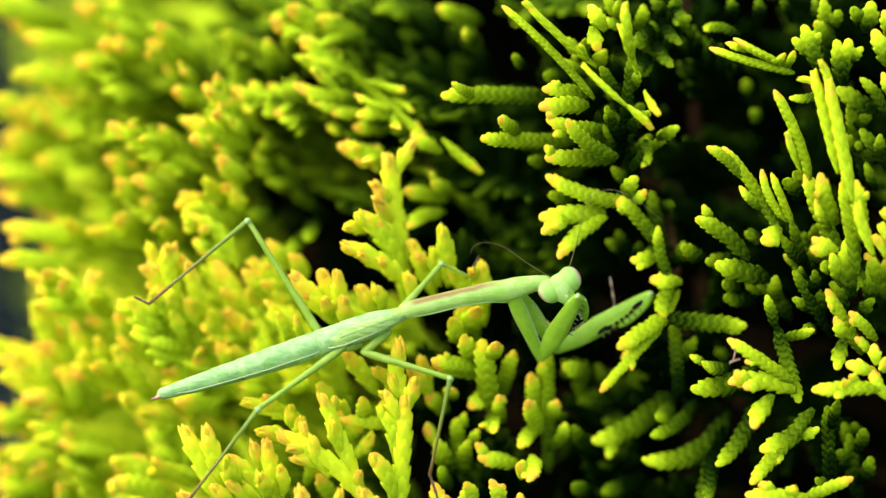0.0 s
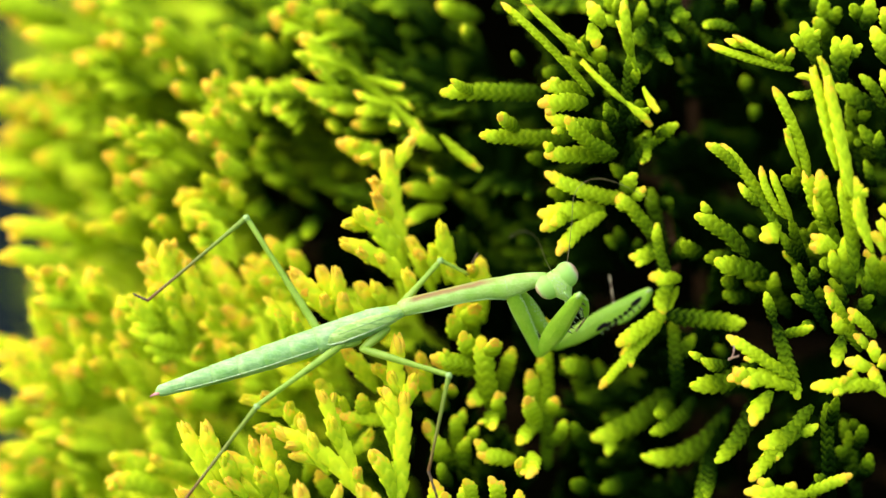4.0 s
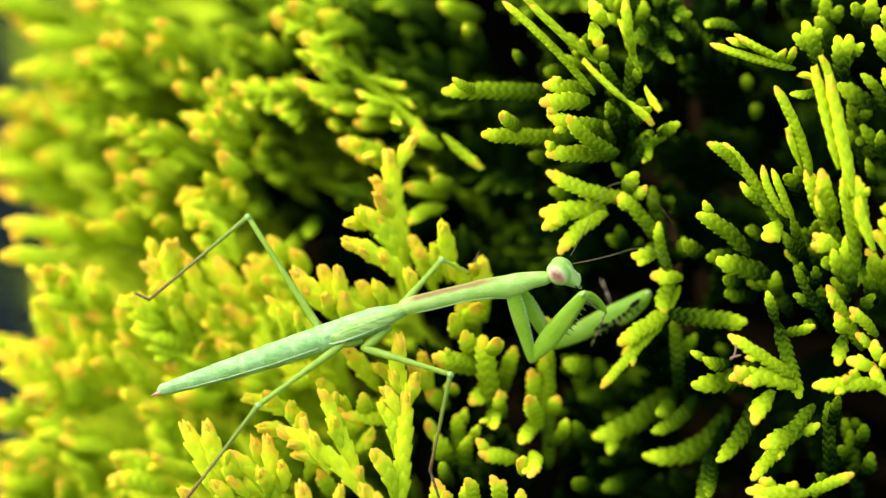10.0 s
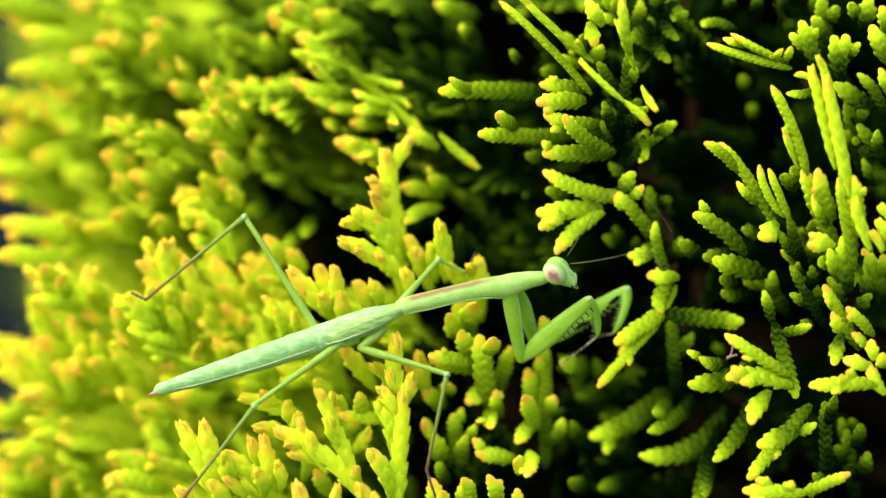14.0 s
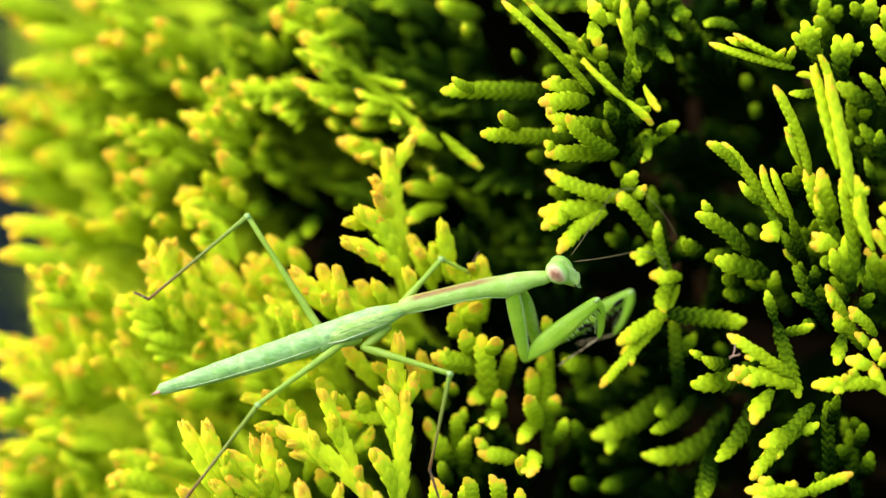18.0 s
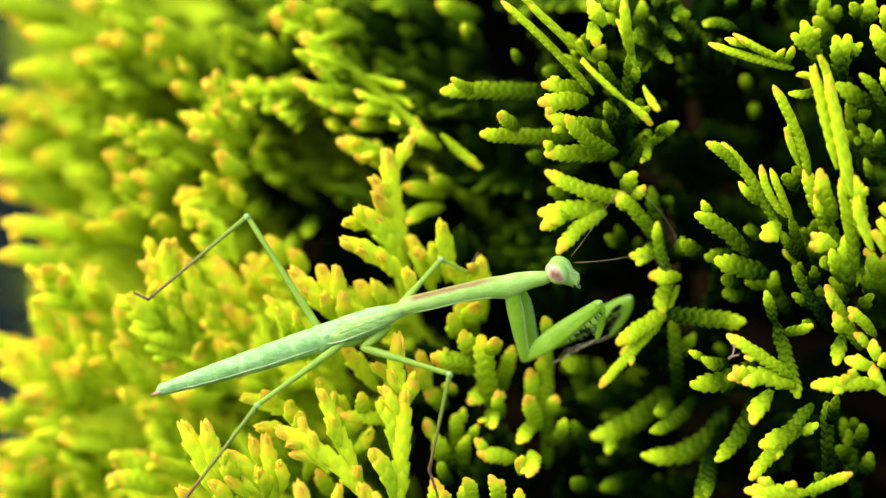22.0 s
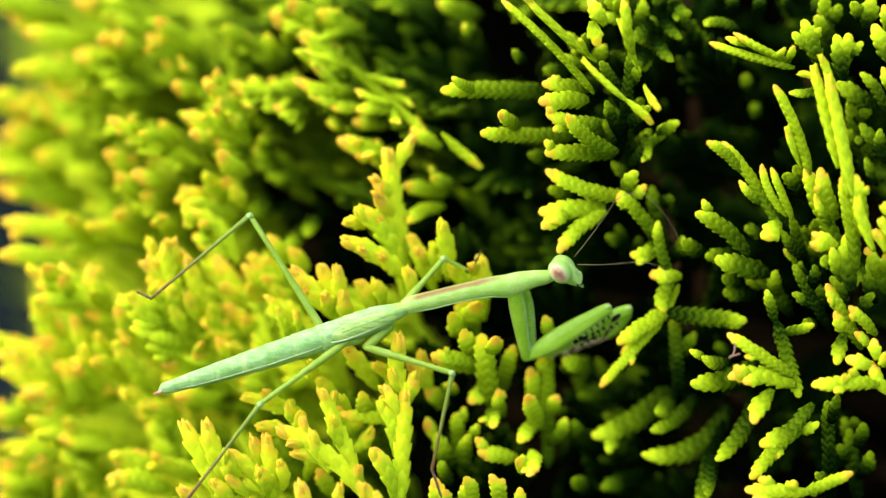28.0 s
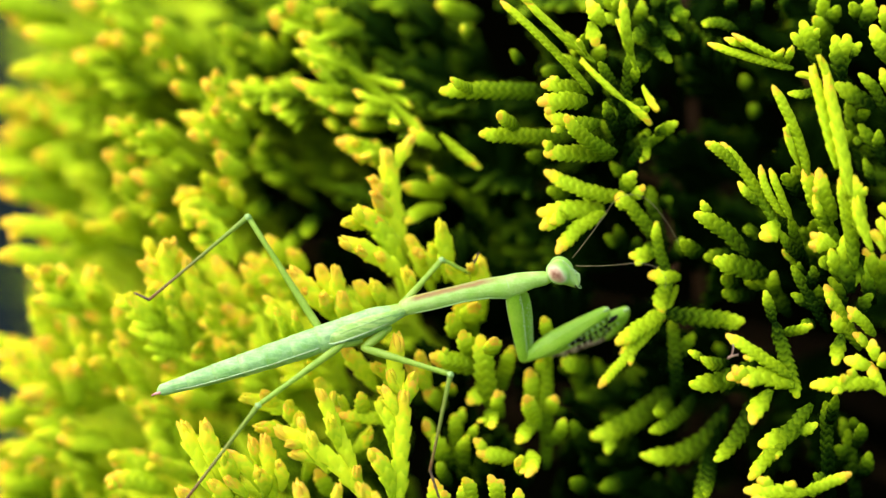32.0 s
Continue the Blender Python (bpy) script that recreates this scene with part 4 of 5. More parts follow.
# ---- mantis ----
def skin_material(name, base, pale, scale, veins=0.0, through_light=0.3, rough=0.42, stripe=False, streaks=0.0):
    """Waxy insect skin: two greens in blotches, fine pits, faint net of veins; stripe: a rusty band along the ridge of the back."""
    m, nt, b = mat(name, rough, 0.32)
    blotch, grain = noise_node(nt, scale, 4), noise_node(nt, 3200, 3)
    f = math_node(nt, "ADD", math_node(nt, "MULTIPLY", blotch.outputs["Fac"], 0.7), math_node(nt, "MULTIPLY", grain.outputs["Fac"], 0.3))
    r = ramp(nt, ((0.36, base), (0.64, pale)))
    nt.links.new(f, r.inputs[0])
    col = r.outputs[0]
    height = grain.outputs["Fac"]

    def blend(fac, a, rgb):
        x = nt.nodes.new("ShaderNodeMix")
        x.data_type = "RGBA"
        nt.links.new(fac, x.inputs["Factor"])
        nt.links.new(a, x.inputs["A"])
        x.inputs["B"].default_value = (*rgb, 1)
        return x.outputs["Result"]

    if veins:
        vor = nt.nodes.new("ShaderNodeTexVoronoi")
        vor.feature = "DISTANCE_TO_EDGE"
        vor.inputs["Scale"].default_value = 950
        c = nt.nodes.new("ShaderNodeTexCoord")
        st = nt.nodes.new("ShaderNodeMapping")
        st.inputs["Scale"].default_value = (0.45, 1, 1.3)
        nt.links.new(c.outputs["Object"], st.inputs[0])
        nt.links.new(st.outputs[0], vor.inputs["Vector"])
        line = ramp(nt, ((0.0, (1, 1, 1)), (0.16, (0, 0, 0))))
        nt.links.new(vor.outputs["Distance"], line.inputs[0])
        col = blend(math_node(nt, "MULTIPLY", line.outputs[0], veins), col, (pale[0] * 1.35, pale[1] * 1.2, pale[2] * 1.8))
        height = math_node(nt, "ADD", height, line.outputs[0])
    if streaks:
        c = nt.nodes.new("ShaderNodeTexCoord")
        st = nt.nodes.new("ShaderNodeMapping")
        st.inputs["Rotation"].default_value = (0, radians(-18.4), 0)
        st.inputs["Scale"].default_value = (0.28, 1, 1)
        n = nt.nodes.new("ShaderNodeTexNoise")
        n.inputs["Scale"].default_value, n.inputs["Detail"].default_value = 1700, 2
        nt.links.new(c.outputs["Object"], st.inputs[0])
        nt.links.new(st.outputs[0], n.inputs["Vector"])
        dash = ramp(nt, ((0.50, (0, 0, 0)), (0.62, (1, 1, 1))))
        nt.links.new(n.outputs["Fac"], dash.inputs[0])
        col = blend(math_node(nt, "MULTIPLY", dash.outputs[0], streaks), col, (base[0] * 0.5, base[1] * 0.62, base[2] * 0.9))
    if stripe:
        c = nt.nodes.new("ShaderNodeTexCoord")
        x = nt.nodes.new("ShaderNodeSeparateXYZ")
        nt.links.new(c.outputs["Object"], x.inputs[0])
        wob = noise_node(nt, 500, 3)
        up = math_node(nt, "SUBTRACT", math_node(nt, "MULTIPLY", x.outputs[2], 1 / U), math_node(nt, "MULTIPLY", x.outputs[0], 0.232 / U))
        up = math_node(nt, "ADD", up, math_node(nt, "MULTIPLY", math_node(nt, "SUBTRACT", wob.outputs["Fac"], 0.5), 7.0))
        band = ramp(nt, ((0.0, (0, 0, 0)), (0.45, (0.85, 0.85, 0.85)), (0.8, (1, 1, 1)), (1.0, (0.7, 0.7, 0.7))))
        nt.links.new(math_node(nt, "DIVIDE", math_node(nt, "SUBTRACT", up, 7.0), 10.0), band.inputs[0])
        run = ramp(nt, ((0.0, (0, 0, 0)), (0.10, (1, 1, 1)), (0.72, (1, 1, 1)), (1.0, (0, 0, 0))))
        nt.links.new(math_node(nt, "DIVIDE", math_node(nt, "MULTIPLY", x.outputs[0], 1 / U), 185.0), run.inputs[0])
        col = blend(math_node(nt, "MULTIPLY", math_node(nt, "MULTIPLY", band.outputs[0], run.outputs[0]), 0.95), col, (0.25, 0.105, 0.03))
    nt.links.new(col, b.inputs["Base Color"])
    bump(nt, b, height, 0.4, 0.00006)
    b.inputs["Subsurface Weight"].default_value = through_light
    b.inputs["Subsurface Scale"].default_value = 0.0008
    b.inputs["Subsurface Radius"].default_value = (0.8, 1.0, 0.4)
    return m


SKIN = skin_material("mantis_skin", (0.29, 0.49, 0.07), (0.43, 0.61, 0.16), 420, 0.10, 0.45)
SHIELD = skin_material("mantis_shield", (0.29, 0.49, 0.07), (0.44, 0.61, 0.16), 420, 0.08, 0.45, stripe=True)
BELLY = skin_material("mantis_belly", (0.22, 0.44, 0.105), (0.40, 0.60, 0.23), 520, 0.16, streaks=0.32)
WING = skin_material("mantis_wing", (0.26, 0.45, 0.070), (0.42, 0.58, 0.15), 600, 0.32, streaks=0.6)
LEG = skin_material("mantis_leg", (0.21, 0.34, 0.022), (0.30, 0.42, 0.05), 500, 0.0, 0.2)
FORELEG = skin_material("mantis_foreleg", (0.22, 0.41, 0.014), (0.32, 0.51, 0.040), 380, 0.06, 0.4)


def shin_material():
    """Green at the knee, turning brown towards the foot."""
    m, nt, b = mat("mantis_shin", 0.5, 0.25)
    c = nt.nodes.new("ShaderNodeTexCoord")
    x = nt.nodes.new("ShaderNodeSeparateXYZ")
    nt.links.new(c.outputs["Generated"], x.inputs[0])
    n = noise_node(nt, 900, 3)
    v = math_node(nt, "ADD", x.outputs[0], math_node(nt, "MULTIPLY", math_node(nt, "SUBTRACT", n.outputs["Fac"], 0.5), 0.25))
    r = ramp(nt, ((0.08, (0.20, 0.29, 0.03)), (0.5, (0.18, 0.20, 0.03)), (0.95, (0.17, 0.075, 0.025))))
    nt.links.new(v, r.inputs[0])
    nt.links.new(r.outputs[0], b.inputs["Base Color"])
    return m


SHIN = shin_material()
TARSUS = two_tone("mantis_foot", (0.035, 0.018, 0.01), (0.14, 0.085, 0.04), 1500, 0.5, 0.3)
FORE_FOOT = two_tone("mantis_forefoot", (0.10, 0.055, 0.025), (0.46, 0.36, 0.22), 1900, 0.5, 0.3, lo=0.44, hi=0.54)
PINK = two_tone("mantis_tail", (0.55, 0.16, 0.18), (0.62, 0.30, 0.24), 900, 0.5, 0.3)


def eye_material():
    """Pale green inside, cream and pink outwards, a brown rim at the outer end."""
    m, nt, b = mat("mantis_eye", 0.45, 0.3)
    c = nt.nodes.new("ShaderNodeTexCoord")
    x = nt.nodes.new("ShaderNodeSeparateXYZ")
    nt.links.new(c.outputs["Object"], x.inputs[0])
    n = noise_node(nt, 2.2, 3)
    v = math_node(nt, "ADD", x.outputs[1], math_node(nt, "MULTIPLY", math_node(nt, "SUBTRACT", n.outputs["Fac"], 0.5), 0.5))
    v = math_node(nt, "SUBTRACT", v, math_node(nt, "MULTIPLY", math_node(nt, "ABSOLUTE", math_node(nt, "ADD", x.outputs[2], 0.0), 0.0), 0.30))
    v = math_node(nt, "SUBTRACT", v, math_node(nt, "MULTIPLY", x.outputs[0], 0.22))
    r = ramp(nt, ((0.14, (0.30, 0.52, 0.09)), (0.44, (0.36, 0.56, 0.15)), (0.64, (0.56, 0.50, 0.27)), (0.82, (0.50, 0.30, 0.18)), (0.99, (0.24, 0.085, 0.05))))
    nt.links.new(v, r.inputs[0])
    nt.links.new(r.outputs[0], b.inputs["Base Color"])
    return m


EYE = eye_material()
DARK = two_tone("mantis_mark", (0.003, 0.0025, 0.002), (0.009, 0.006, 0.004), 900, 0.6, 0.1)
PALE = two_tone("mantis_rim", (0.36, 0.50, 0.20), (0.46, 0.56, 0.30), 600, 0.45, 0.4)
EDGE = two_tone("mantis_edge", (0.28, 0.43, 0.11), (0.36, 0.50, 0.18), 600, 0.45, 0.3)
HAIR = two_tone("mantis_feeler", (0.10, 0.07, 0.03), (0.20, 0.16, 0.07), 900, 0.5, 0.3)

mantis = new("praying_mantis")
mantis.matrix_basis = Matrix.Translation(P(715, 545, 0))
HOME = mantis.matrix_basis.copy()
WORLD["praying_mantis"] = HOME.copy()
tagged(mantis, "slender light green praying mantis on the thuja sprays", "insect")


def section(u, v, up, deep, d=0.0):
    return P(u, v, d), up * U, deep * U


def body_part(name, secs, material, label="", sides=20, parent=None):
    v, f = loft([section(*s) for s in secs], sides)
    c = HOME.translation
    return put(name, mesh_of(name, [p - c for p in v], f, material), parent or mantis, HOME, label)


def abdomen():
    """Segments that overlap like roof tiles, from the tail to the thorax."""
    cuts = 9
    u = lambda t: 284 + (700 - 284) * t
    v = lambda t: 690 - (690 - 552) * t + 4 * math.sin(math.pi * t)
    r = lambda t: (5 + 18.5 * math.sin(math.pi * (0.06 + 0.60 * t)) ** 0.8) * (1 - 0.5 * max(0.0, (t - 0.86) / 0.16) ** 2)
    for k in range(cuts):
        t0, t1 = k / cuts, (k + 1.18) / cuts
        secs = []
        for i in range(6):
            t = t0 + (t1 - t0) * i / 5
            swell = 1.0 + 0.05 * (1 - i / 5)
            secs.append((u(t), v(t), r(t) * swell, r(t) * swell * 0.9, 0.0))
        if k == 0:
            secs = [(u(0) - 8, v(0) + 2.6, 2.4, 2.2, 0.0), (u(0) - 5, v(0) + 1.7, 0.62 * r(0), 0.56 * r(0), 0.0), (u(0) - 2, v(0) + 0.7, 0.9 * r(0), 0.8 * r(0), 0.0)] + secs
        body_part("abdomen_segment", secs, BELLY)


abdomen()
body_part("cercus", [(288, 689, 4, 3, 0.0003), (278, 694, 3, 2.4, 0.0003), (266, 700, 1, 1, 0.0003)], PINK, "pink tail prong", 8)
body_part("cercus", [(288, 690, 4, 3, -0.0004), (280, 695, 3, 2.4, -0.0004), (268, 698, 1, 1, -0.0004)], PINK, "pink tail prong", 8)
body_part("thorax", [(560, 598, 20, 17, 0), (600, 588, 21, 19, 0), (660, 566, 18, 17, 0), (700, 551, 14, 13, 0), (726, 543, 9, 9, 0)], SKIN, "mint green hind thorax")
body_part("wing_pad", [(574, 604, 2, 2, -0.0012), (586, 599, 9, 4, -0.00145), (606, 590, 13, 4.5, -0.00155), (645, 575, 13.5, 4.5, -0.0015), (685, 561, 10.5, 4, -0.00125), (714, 550, 5, 2, -0.0008)], WING, "short pale-edged wing pad")
body_part("wing_rim", [(572, 606, 0.9, 1.4, -0.0012), (585, 608.5, 1.9, 2.2, -0.0015), (608, 603, 2.1, 2.2, -0.0016), (645, 588.5, 2.0, 2.2, -0.00155), (683, 572, 1.5, 1.8, -0.0013), (712, 559, 0.7, 1.2, -0.0006)], PALE, "cream wing edge", 8)
body_part("wing_fold", [(600, 590, 0.7, 1.0, -0.0019), (645, 573, 0.8, 1.0, -0.00186), (690, 557, 0.7, 1.0, -0.0015)], EDGE, "fine pale vein on the wing pad", 6)
body_part("side_ridge", [(296, 692, 0.8, 1.2, -0.0005), (340, 684, 0.9, 1.3, -0.0009), (400, 668, 1.0, 1.3, -0.0013), (475, 646, 1.0, 1.3, -0.0015), (540, 624, 1.0, 1.3, -0.0014), (578, 610, 0.8, 1.2, -0.0012)], PALE, "cream edge along the abdomen", 8)
body_part("prothorax", [(708, 546, 13, 12, 0), (722, 541, 16, 14, 0), (760, 532, 16, 13, 0), (820, 518, 16.5, 13, 0), (860, 510, 18.5, 15, 0), (893, 508, 21, 17, 0),
                        (915, 501, 19, 15, 0), (940, 495, 15, 12, 0), (962, 492, 12.5, 10, 0), (973, 490, 9, 8, 0)], SHIELD, "long smooth neck shield with a rusty band along the back")
body_part("shield_groove", [(893, 489, 0.7, 1.0, -0.0006), (895, 497, 0.7, 1.0, -0.0011), (898, 508, 0.7, 1.0, -0.0013), (902, 521, 0.7, 1.0, -0.0007)], EDGE, "pale groove across the neck shield", 6)
body_part("shield_edge", [(716, 556, 0.8, 1.0, -0.0005), (760, 548.5, 1.0, 1.0, -0.0006), (820, 533.5, 1.0, 1.0, -0.0006), (862, 527, 1.0, 1.0, -0.0006), (893, 528, 0.8, 1.0, -0.0006)], EDGE, "pale lower edge of the neck shield", 6)


def bone(a, b, tip_length, near, roll=0.0):
    """Pose of a rigid limb piece whose length shows from a to b; near: -1 when its end comes nearer, 1 when it goes back. Returns pose and end."""
    deep = 0.0
    for _ in range(5):
        flat = P(*b, a.y + near * deep) - a
        flat.y = 0
        deep = math.sqrt(max(0.0, tip_length ** 2 - flat.length ** 2))
    x = Vector((flat.x, near * deep, flat.z)).normalized()
    z = Vector((0, -1, 0))
    z = (z - x * z.dot(x)).normalized()
    z = Matrix.Rotation(radians(roll), 3, x) @ z
    m = Matrix((x, z.cross(x), z)).transposed().to_4x4()
    m.translation = a
    return m, a + x * tip_length


def limb_mesh(name, length, radii, material, bend=0.0, sides=12, flat=0.8):
    """A limb piece along x with radii at even steps, in plan units."""
    secs, n = [], len(radii)
    verts, faces = [], []
    a, b = radii[0], radii[-1]
    rings = [(-0.75 * a / length, 0.3 * a), (-0.5 * a / length, 0.7 * a)] + [(i / (n - 1), r) for i, r in enumerate(radii)] + [(1 + 0.5 * b / length, 0.7 * b), (1 + 0.75 * b / length, 0.3 * b)]
    n = len(rings)
    for t, r in rings:
        x, y = length * t * U, bend * length * U * 4 * t * (1 - t)
        for j in range(sides):
            a = 2 * math.pi * j / sides
            verts.append((x, y + r * U * math.cos(a), r * U * flat * math.sin(a)))
    for i in range(n - 1):
        for j in range(sides):
            k = (j + 1) % sides
            faces.append((i * sides + j, (i + 1) * sides + j, (i + 1) * sides + k, i * sides + k))
    faces += [tuple(range(sides)), tuple(reversed(range((n - 1) * sides, n * sides)))]
    return mesh_of(name, verts, faces, material)


def still_limb(name, u0, v0, d0, u1, v1, d1, radii, material, label="", bend=0.0):
    a, b = P(u0, v0, d0 / 1000), P(u1, v1, d1 / 1000)
    size = (b - a).length
    m = along(a, b, 0, 1.0, size)
    return put(name, limb_mesh(name, size / U, radii, material, bend), mantis, m, label)


def walking_leg(kind, hip, knee, ankle, toe, shin=None):
    still_limb(kind + "_femur", *hip, *knee, (6, 7.2, 6.8, 6, 5.2, 4.6, 5, 4.6), LEG)
    still_limb(kind + "_tibia", *knee, *ankle, (5, 4, 3.5, 3.3, 3, 2.8, 2.7, 3), shin or SHIN, "thin green and brown shin")
    still_limb("knee", knee[0] - 3, knee[1] - 1, knee[2] - 0.2, knee[0] + 3, knee[1] + 2, knee[2] - 0.2, (4.2, 5.6, 6.0, 5.4, 4.0), EDGE, "pale knee joint")
    still_limb(kind + "_tarsus", *ankle, *toe, (3.2, 2.2, 3, 2, 2.8, 1.8, 2.4, 1.2), TARSUS, "brown jointed foot")


walking_leg("hind", (575, 600, 1.5), (437, 383, 2.5), (262, 530, 3.0), (236, 518, 3.4))
walking_leg("hind", (608, 606, -1.0), (455, 717, -2.5), (330, 880, -3.0), (305, 915, -2.6))
walking_leg("middle", (642, 616, -1.0), (795, 662, -3.0), (759, 832, -1.5), (776, 884, -1.8))
walking_leg("middle", (700, 550, 1.5), (780, 459, 4.0), (828, 482, 5.0), (846, 446, 4.0), LEG)
still_limb("middle_coxa", 686, 580, 0.2, 641, 616, -0.9, (7, 9, 8, 6), LEG)
still_limb("hind_coxa", 636, 602, 0.2, 605, 610, -0.9, (6, 8, 7, 6), LEG)

# the raptorial forelegs, in pieces that turn at the joints
TIBIA, FOOT = 82, 92


def foreleg(coxa, femur, face):
    parts = {}
    girth = (11, 13.5, 14.5, 14, 13, 12, 11, 10, 8.5)
    parts["coxa"] = put("fore_coxa", limb_mesh("fore_coxa", coxa, girth, FORELEG, 0.0, 14, 0.6), mantis, HOME, "smooth green upper foreleg with pale beads")
    for k in range(34):
        x = 16 + k * (coxa - 30) / 34
        r = girth[min(8, int(x / coxa * 8 + 0.5))]
        a = radians((18 + 57 * ((k * 0.618) % 1.0)) if face > 0 else 16 + 14 * (k % 2) + 8 * math.sin(k * 2.3))
        v, f = loft([((q * U, 0, 0), s * U, s * U) for q, s in ((-1.7, 0.4), (-1.0, 1.2), (0.7, 1.4), (1.7, 0.4))], 6)
        put("bead", mesh_of("bead", v, f, PALE), parts["coxa"], HOME @ Matrix.Translation((x * U, r * math.cos(a) * U, 0.6 * r * math.sin(a) * U)))
    v, f = loft([((x * U, -r * 0.96 * U, 0.1 * r * U), 0.8 * U, 0.9 * U) for x, r in zip([coxa * q / 8 for q in range(1, 8)], girth[1:8])], 6)
    put("ridge", mesh_of("ridge", v, f, EDGE), parts["coxa"], HOME, "pale front ridge")
    wide = (7, 11.5, 15.5, 17.6, 18.2, 17.6, 16.5, 15, 13.5, 11.8, 9)
    parts["femur"] = put("fore_femur", limb_mesh("fore_femur", femur, wide, FORELEG, 0.0, 16, 0.42), mantis, HOME, "broad green grasping thigh with dark marks")
    for lift, size in ((0.93, 0.8), (-0.62, 0.5)):
        deep = 0.42 * math.sqrt(1 - lift * lift)
        v, f = loft([((x * U, r * lift * U, r * deep * U), size * U, size * U) for x, r in zip([femur * q / 10 for q in range(1, 10)], wide[1:10])], 6)
        put("ridge", mesh_of("ridge", v, f, EDGE if size > 0.8 else FORELEG), parts["femur"], HOME, "fine ridge along the thigh")
    v, f = loft([((x * U, 1.5 * U, 0), r * U, 0.62 * r * U) for x, r in ((femur - 6, 3), (femur - 3, 6.6), (femur + 1, 7.4), (femur + 5, 6.0), (femur + 7.2, 2.5))], 12)
    put("knee_joint", mesh_of("knee_joint", v, f, EDGE), parts["femur"], HOME, "whitish knee joint")
    for k in range(15):
        long = (7, 10)[k % 2]
        v, f = loft([((0, -y * U, 0), r * U, r * U) for y, r in ((0, 1.5), (long * 0.5, 1.0), (long, 0.2))], 6)
        me = mesh_of("spine", v, f, DARK if k % 2 else PALE)
        put("spine", me, parts["femur"], HOME @ Matrix.Translation(((84 + k * 6.2) * U, (-18 + k * 0.5) * U, (4 if k % 2 else -4) * U)))
    for k, (x, y, lx, ly) in enumerate(((88, -10, 12, 4.0), (100, -12.5, 8, 3.5), (116, -12, 4, 3.0), (127, -11.5, 3.5, 3), (138, -10.5, 4, 3), (148, -9, 5, 3), (164, -3.5, 12, 4.5), (172, -2, 5, 3.4))):
        v, f = loft([((q * lx * U, 0, 0), 0.8 * U, ly * U * math.sqrt(max(0.02, 1 - q * q))) for q in (-1, -0.6, 0, 0.6, 1)], 8)
        me = mesh_of("mark", v, f, DARK)
        put("mark", me, parts["femur"], HOME @ Matrix.Translation((x * U, y * U, face * 7.5 * U)) @ pose(0, 0, 0, 0, 0, 8))
    parts["tibia"] = put("fore_tibia", limb_mesh("fore_tibia", TIBIA, (8, 9.5, 9, 8, 7.2, 6.6, 6, 5, 2), FORELEG, 0.07, 12, 0.6), mantis, HOME, "curved green shin with a row of spines")
    for k in range(10):
        v, f = loft([((0, -y * U, 0), r * U, r * U) for y, r in ((0, 1.0), (2.5, 0.7), (5, 0.2))], 6)
        put("spine", mesh_of("spine", v, f, EDGE), parts["tibia"], HOME @ Matrix.Translation(((14 + k * 6) * U, (-4 + 1.2 * math.sin(k / 3)) * U, 2 * U)))
    parts["tarsus"] = put("fore_tarsus", limb_mesh("fore_tarsus", FOOT, (2.0, 1.5, 2.3, 1.5, 2.1, 1.4, 2.1, 1.2, 1.8, 0.9), FORE_FOOT, 0.0, 8, 1.0), mantis, HOME, "thin banded brown foot")
    return parts


near_leg, far_leg = foreleg(142, 172, -1), foreleg(124, 194, 1)


